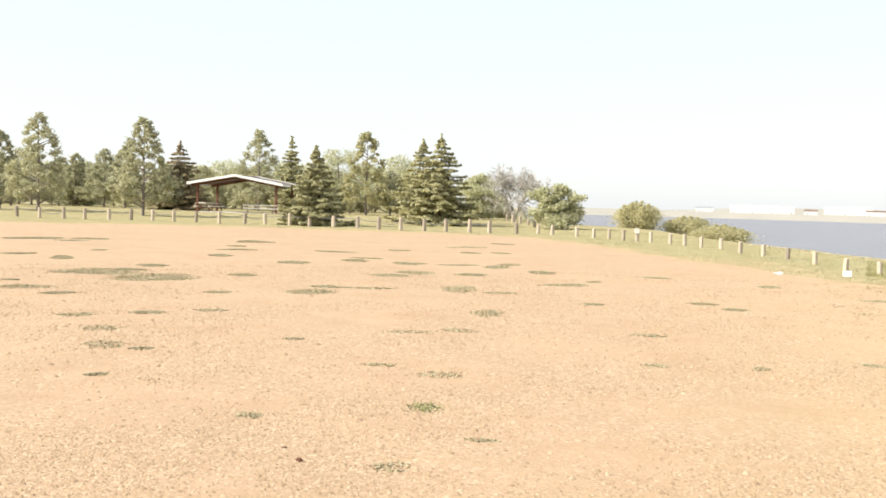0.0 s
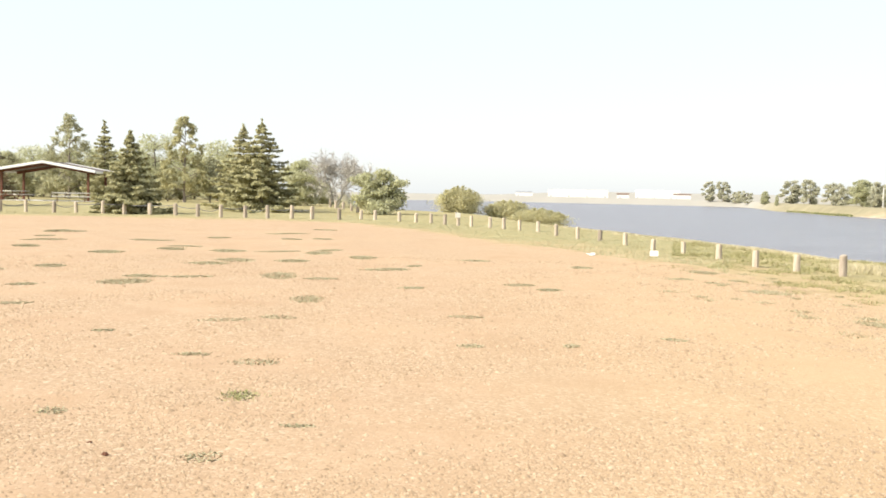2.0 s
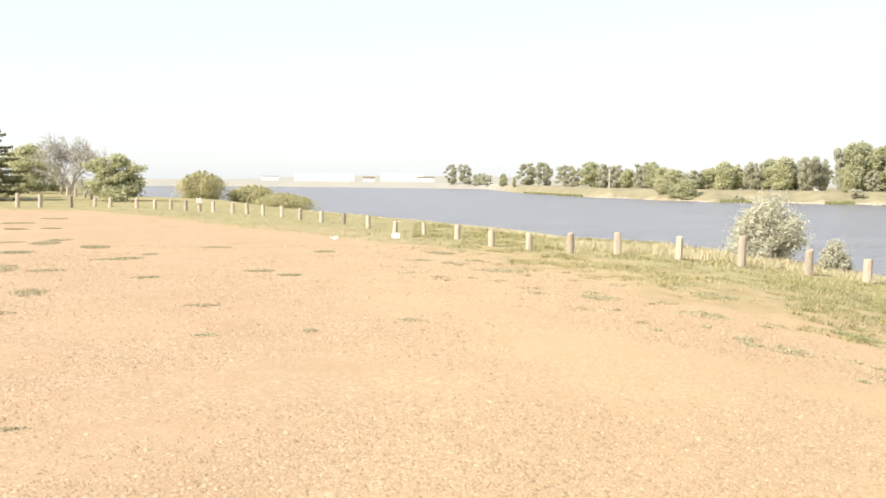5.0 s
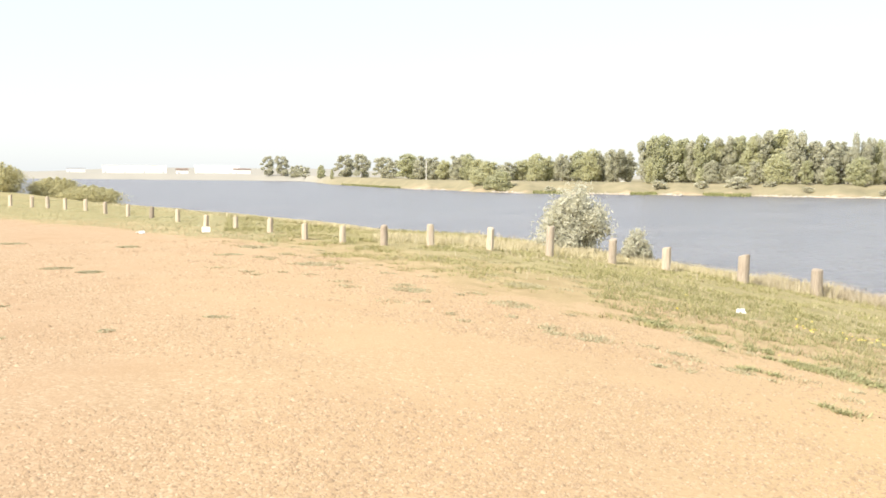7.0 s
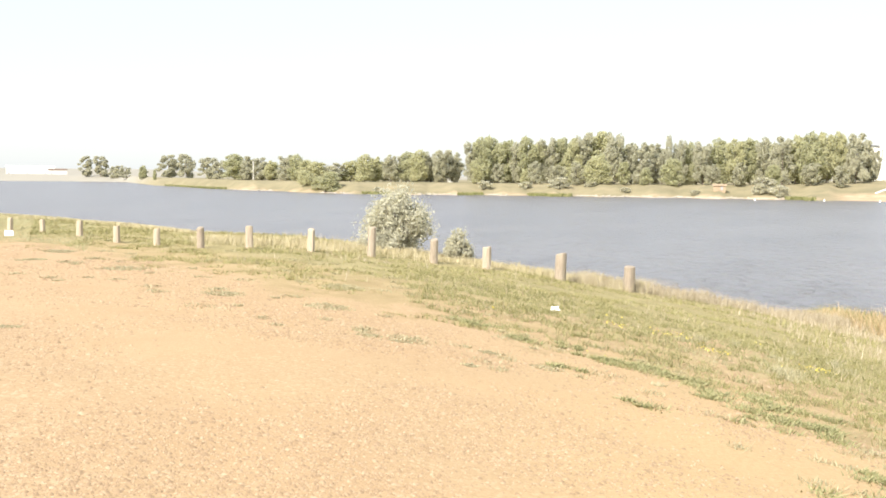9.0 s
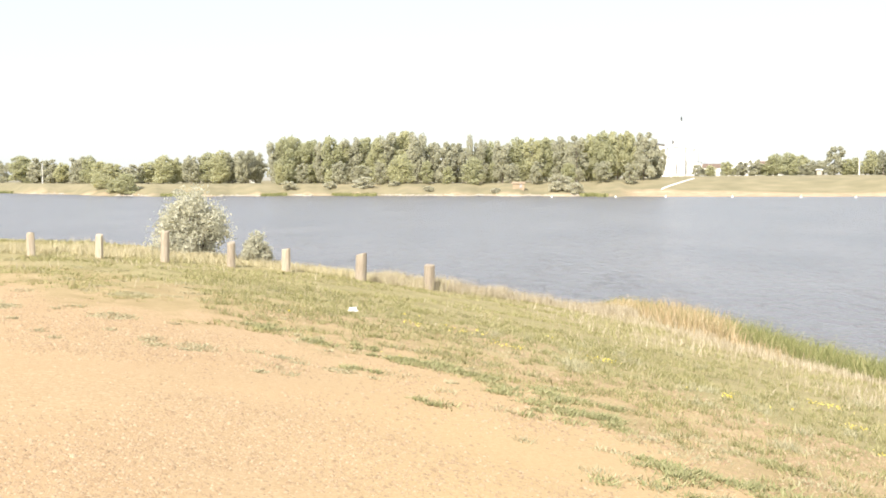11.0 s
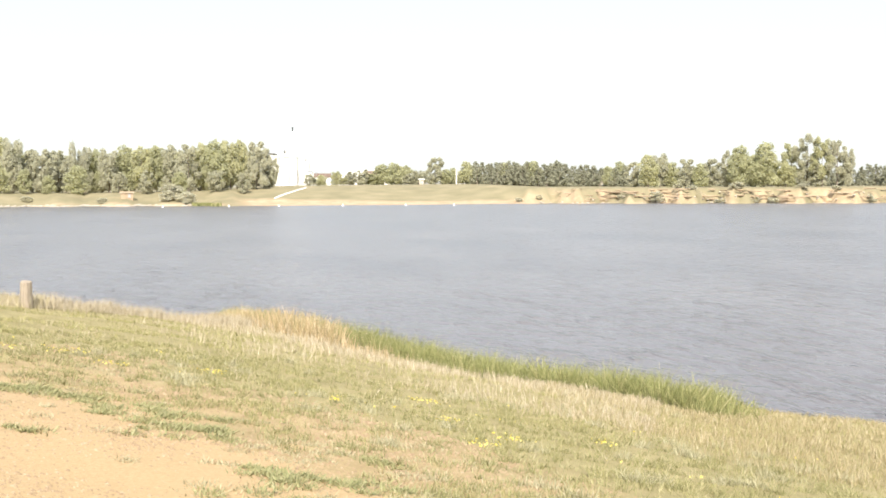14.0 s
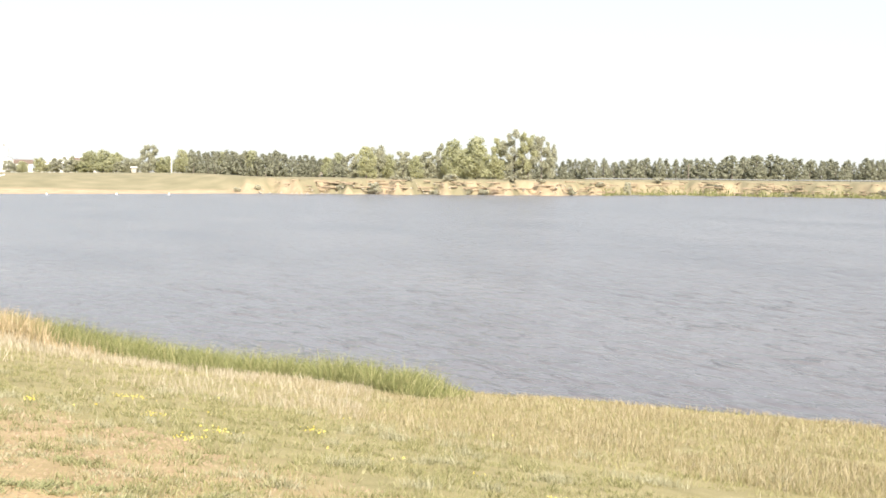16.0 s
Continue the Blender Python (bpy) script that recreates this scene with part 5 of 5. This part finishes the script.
blades("far_reeds", xy, 1.0, 0.12, rng, REED, "green reeds along the far waterline", "reeds", 0.3, up=np.maximum(land(xy[:, 0], xy[:, 1]), WATER_Z) - 0.05)

# bearing, distance, half length, half depth of the weed patches, lot by lot
WEEDS_WEST = [(-21.66, 19.5, 0.4, 0.5), (-18.26, 23.6, 0.76, 1.0), (-15.43, 22, 0.71, 1.2), (-20.04, 18.2, 0.24, 0.3), (-21.94, 30.8, 0.33, 0.8), (-21.28, 41.8, 0.8, 1.2), (-19.92, 29, 0.22, 0.8), (-19.21, 14.9, 0.2, 0.28),
              (-17.95, 13.3, 0.19, 0.28), (-17.8, 11.85, 0.2, 0.36), (-15.96, 11.55, 0.11, 0.13), (-15.64, 15.1, 0.21, 0.22), (-12.35, 15.4, 0.18, 0.23), (-18.2, 9.9, 0.09, 0.12), (-10.33, 8, 0.09, 0.16), (-12.04, 18.5, 0.18, 0.33),
              (-10.75, 22.8, 0.24, 0.49), (-11.96, 30.6, 0.26, 0.59), (-15.44, 25.7, 0.28, 0.62), (-7.99, 12.3, 0.11, 0.14)]
WEEDS_MIDDLE = [(-8.06, 27.1, 0.32, 0.7), (-4.78, 28.9, 0.28, 0.79), (-7.13, 18.8, 0.36, 0.56), (-6.37, 20, 0.22, 0.38), (-1.8, 28.4, 0.34, 1.0), (-1.48, 24.7, 0.35, 0.77), (-2.86, 23.5, 0.35, 0.53), (0.95, 20, 0.26, 1.0), (2.5, 15.7, 0.19, 0.54),
                (-1.71, 13.15, 0.28, 0.22), (1.01, 13.45, 0.2, 0.23), (-3.36, 10.5, 0.14, 0.14), (-0.11, 10, 0.19, 0.25), (-0.77, 8.4, 0.11, 0.22), (2.31, 7.3, 0.1, 0.07), (-2.62, 6.5, 0.11, 0.19), (6.62, 21.9, 0.4, 0.46), (1.61, 24.4, 0.29, 0.56),
                (2.98, 27.1, 0.26, 0.7), (5.38, 25.5, 0.25, 0.62), (3.59, 28.6, 0.25, 0.52)]
WEEDS_EAST = [(8.17, 17.7, 0.17, 0.3), (8.19, 23, 0.12, 0.34), (11.48, 25.4, 0.27, 0.41), (15.61, 17.9, 0.15, 0.3), (11.28, 13.7, 0.18, 0.18), (17.09, 11.5, 0.07, 0.17), (11.63, 11.1, 0.11, 0.16), (17.27, 23.6, 0.18, 0.35), (14.02, 18.7, 0.22, 0.22),
              (15.73, 18, 0.16, 0.21), (22.5, 12.55, 0.12, 0.15), (23.72, 23.7, 0.26, 0.54), (22.7, 21.5, 0.16, 0.3), (27.12, 19.6, 0.37, 0.49), (32.4, 16.1, 0.26, 0.45), (38.49, 18.4, 0.29, 0.6), (37.93, 15.4, 0.28, 0.49), (40.06, 13.3, 0.1, 0.21),
              (42.47, 13.2, 0.17, 0.25), (40.5, 13.0, 0.12, 0.14), (42.2, 12.8, 0.12, 0.14), (50.0, 12.4, 0.16, 0.24), (46.05, 11.7, 0.08, 0.14), (46.8, 12.9, 0.07, 0.15)]
spots, tall = [], []
stray = [(rng.uniform(-23, 9), rng.uniform(17, 46)) for _ in range(20)]
for az, d, a, b in WEEDS_WEST + WEEDS_MIDDLE + WEEDS_EAST + [(az, d, 0.011 * d * rng.uniform(0.5, 1.4), 0.012 * d) for az, d in stray]:
    c = at(az, d)
    n = int(min(450 + 5000 * a * b, 4800) * (0.55 if d < 15 else 1.0))
    t, q = rng.uniform(0, 2 * math.pi, n), np.sqrt(rng.uniform(0, 1, n)) * rng.uniform(0.45, 0.8, n)
    u, v = np.cos(t) * q * a * 1.9, np.sin(t) * q * b * 1.25
    ca, sa = math.cos(radians(az)), math.sin(radians(az))
    spots.append(np.stack([c.x + u * ca + v * sa, c.y - u * sa + v * ca], 1))
    tall.append(np.full(n, 0.01 + 0.0006 * d))
xy = np.vstack(spots)
blades("gravel_weeds", xy, np.concatenate(tall), 0.0095, rng, WEED, "flat grey-green weed patches in the gravel", "weeds", 0.9, 0.004)

# weeds at the edge of the gravel, sage and flowers on the bank: bearing, distance, spread
WEED_CLUMPS = [(60.56, 12.75, 0.45), (62.6, 11.8, 0.38), (53.3, 14.0, 0.25), (55.7, 13.9, 0.25), (69.2, 9.7, 0.26), (66, 9.1, 0.2), (52.6, 14.05, 0.22), (55.2, 13.8, 0.24), (50.7, 14.7, 0.18), (55.2, 11.1, 0.15), (70.5, 9.8, 0.25),
               (63.5, 11.9, 0.32), (66.7, 9.9, 0.24), (73.2, 9.8, 0.24), (50.15, 12.6, 0.16), (58.5, 13.2, 0.3), (48.5, 14.6, 0.25), (45.5, 15.6, 0.3), (75.0, 9.2, 0.22), (77.4, 8.9, 0.16), (79.5, 9.6, 0.2), (71.8, 11.2, 0.2), (64.5, 13.0, 0.2)]
SAGE_CLUMPS = [(61.7, 17.3, 0.3), (68.3, 14.9, 0.2), (85.5, 12.8, 0.22), (87.9, 16.5, 0.22), (96.5, 13.7, 0.24), (102.2, 15.1, 0.28), (76.1, 20.6, 0.3), (87.8, 16.4, 0.2), (61.6, 16.8, 0.2), (72.5, 12.6, 0.18), (80, 14, 0.16), (91, 18, 0.25),
               (98, 17, 0.22), (105, 13.5, 0.2), (93.5, 12.2, 0.16), (83, 19, 0.2), (91.9, 15.3, 0.3), (93.3, 17.1, 0.3), (96.5, 13.9, 0.28), (100, 15.1, 0.3), (101.7, 15.0, 0.26), (104.9, 17.3, 0.3), (106.5, 18.2, 0.28), (89.9, 11.7, 0.2), (78.4, 20.0, 0.22), (83.5, 23, 0.25), (98.5, 11.6, 0.24), (108, 13, 0.3)]
FLOWER_CLUMPS = [(56.23, 19.1, 0.26), (57.84, 17.6, 0.2), (52.95, 18.5, 0.16), (62.85, 18, 0.22), (73.9, 18.2, 0.26), (75.5, 15.55, 0.14), (69.4, 16.2, 0.1), (77.5, 13.3, 0.16), (78.9, 14.4, 0.16), (83.6, 15.6, 0.12), (97, 11.6, 0.12)]
spots, clumps, sage, flowers = [], [], [], []
for _ in range(230):
    az = rng.uniform(22, 90)
    d = float(gravel_edge(az)) * rng.uniform(0.72, 1.4)
    c, k = at(az, d), rng.uniform(0.05, 0.2)
    spots.append(np.array([[c.x, c.y]]) + rng.normal(size=(int(500 * k + 40), 2)) * k * 0.7)
for az, d, k in WEED_CLUMPS:
    c = at(az, d)
    for _ in range(int(1 + 60 * k * k + 6 * k)):
        tuft = np.array([[c.x, c.y]]) + rng.normal(size=2) * k * 0.75
        clumps.append(tuft + rng.normal(size=(120, 2)) * rng.uniform(0.03, 0.1))
blades("edge_weeds", np.vstack(spots), 0.055, 0.007, rng, WEED, "low brownish weeds along the gravel's edge", "weeds", 0.8)
blades("green_weeds", np.vstack(clumps), 0.06, 0.009, rng, BROADWEED, "leafy green weed clumps along the gravel's edge", "weeds", 1.0)
for az, d, k in SAGE_CLUMPS:
    c = at(az, d)
    sage.append(np.array([[c.x, c.y]]) + rng.normal(size=(150, 2)) * k * 0.6)
for _ in range(55):
    az = rng.uniform(54, 114)
    c, k = at(az, rng.uniform(float(gravel_edge(az)) * 1.25, 27)), rng.uniform(0.05, 0.12)
    sage.append(np.array([[c.x, c.y]]) + rng.normal(size=(90, 2)) * k)
blades("sage_tufts", np.vstack(sage), 0.14, 0.005, rng, SAGE, "pale grey-green sage tufts on the bank", "sage", 0.45)
for az, d, k in FLOWER_CLUMPS:
    c = at(az, d)
    flowers.append(np.array([[c.x, c.y]]) + rng.normal(size=(int(20 + 130 * k), 2)) * k * np.array([0.7, 0.7]))
for _ in range(22):
    c, k = at(rng.uniform(46, 98), rng.uniform(12, 22)), 0.12
    flowers.append(np.array([[c.x, c.y]]) + rng.normal(size=(4, 2)) * k)
xy = np.vstack(flowers)
up = land(xy[:, 0], xy[:, 1]) + rng.uniform(0.06, 0.12, len(xy))
v, f = cards(rng, np.column_stack([xy, up]), 0.018, 0.5)
tagged(new("yellow_flowers", mesh_from("yellow_flowers", v, f, PETAL)), "small yellow wild flowers in the bank grass", "flowers", kind="stuff")


c = at(-0.77, 8.4)
blades("clover_patch", np.array([[c.x, c.y]]) + rng.normal(size=(420, 2)) * np.array([0.07, 0.11]), 0.016, 0.009, rng, CLOVER, "bright green clover patch in the gravel", "weeds", 1.0, 0.004)
tufts = []
for _ in range(2000):
    az = rng.uniform(42, 113)
    near = float(gravel_edge(az))
    c = at(az, near + (min(24.0, 2.4 * near) - near) * rng.uniform(0, 1))
    tufts.append(np.array([[c.x, c.y]]) + rng.normal(size=(34, 2)) * rng.uniform(0.03, 0.1))
xy = np.vstack(tufts)
blades("grass_tufts", xy, 0.08 + 0.0016 * np.hypot(xy[:, 0], xy[:, 1]), 0.005, rng, TUFT, "loose olive grass tufts on sandy soil", "grass", 0.55)


def pebbles():
    shape = np.array([(1, 0, -0.3), (-1, 0, -0.3), (0, 1, -0.3), (0, -1, -0.3), (0, 0, 1)], float)
    tris = np.array([(0, 2, 4), (2, 1, 4), (1, 3, 4), (3, 0, 4)])
    xy, r = polar_points(rng, 260000, -26, 100, lambda a: np.full_like(a, 4.2), lambda a: np.minimum(gravel_edge(a) * (1.02 + 0.5 * fade(a, 40, 60)), 26.0), lambda xy, az, r: 1.5 * patchy(xy, 0.42, 7.0) + 0.6 * patchy(xy, 1.4, 3.0) + 0.35 * rng.normal(size=len(r)) > 0.0)
    n = len(xy)
    size = (0.0062 + 0.0005 * r) * rng.lognormal(0, 0.36, n)
    t = rng.uniform(0, 6.28, n)
    s = shape[None] * (size[:, None] * rng.uniform(0.7, 1.4, (n, 3)))[:, None, :] * np.array([1, 1, 0.55])
    x, y = s[..., 0] * np.cos(t)[:, None] - s[..., 1] * np.sin(t)[:, None], s[..., 0] * np.sin(t)[:, None] + s[..., 1] * np.cos(t)[:, None]
    verts = np.stack([x + xy[:, :1], y + xy[:, 1:], s[..., 2] + (land(xy[:, 0], xy[:, 1]) + size * 0.15)[:, None]], -1).reshape(-1, 3)
    faces = (tris[None] + 5 * np.arange(n)[:, None, None]).reshape(-1, 3)
    tagged(new("gravel_stones", mesh_from("gravel_stones", verts, faces, PEBBLE)), "loose tan gravel stones on the lot", "gravel", kind="stuff")


pebbles()
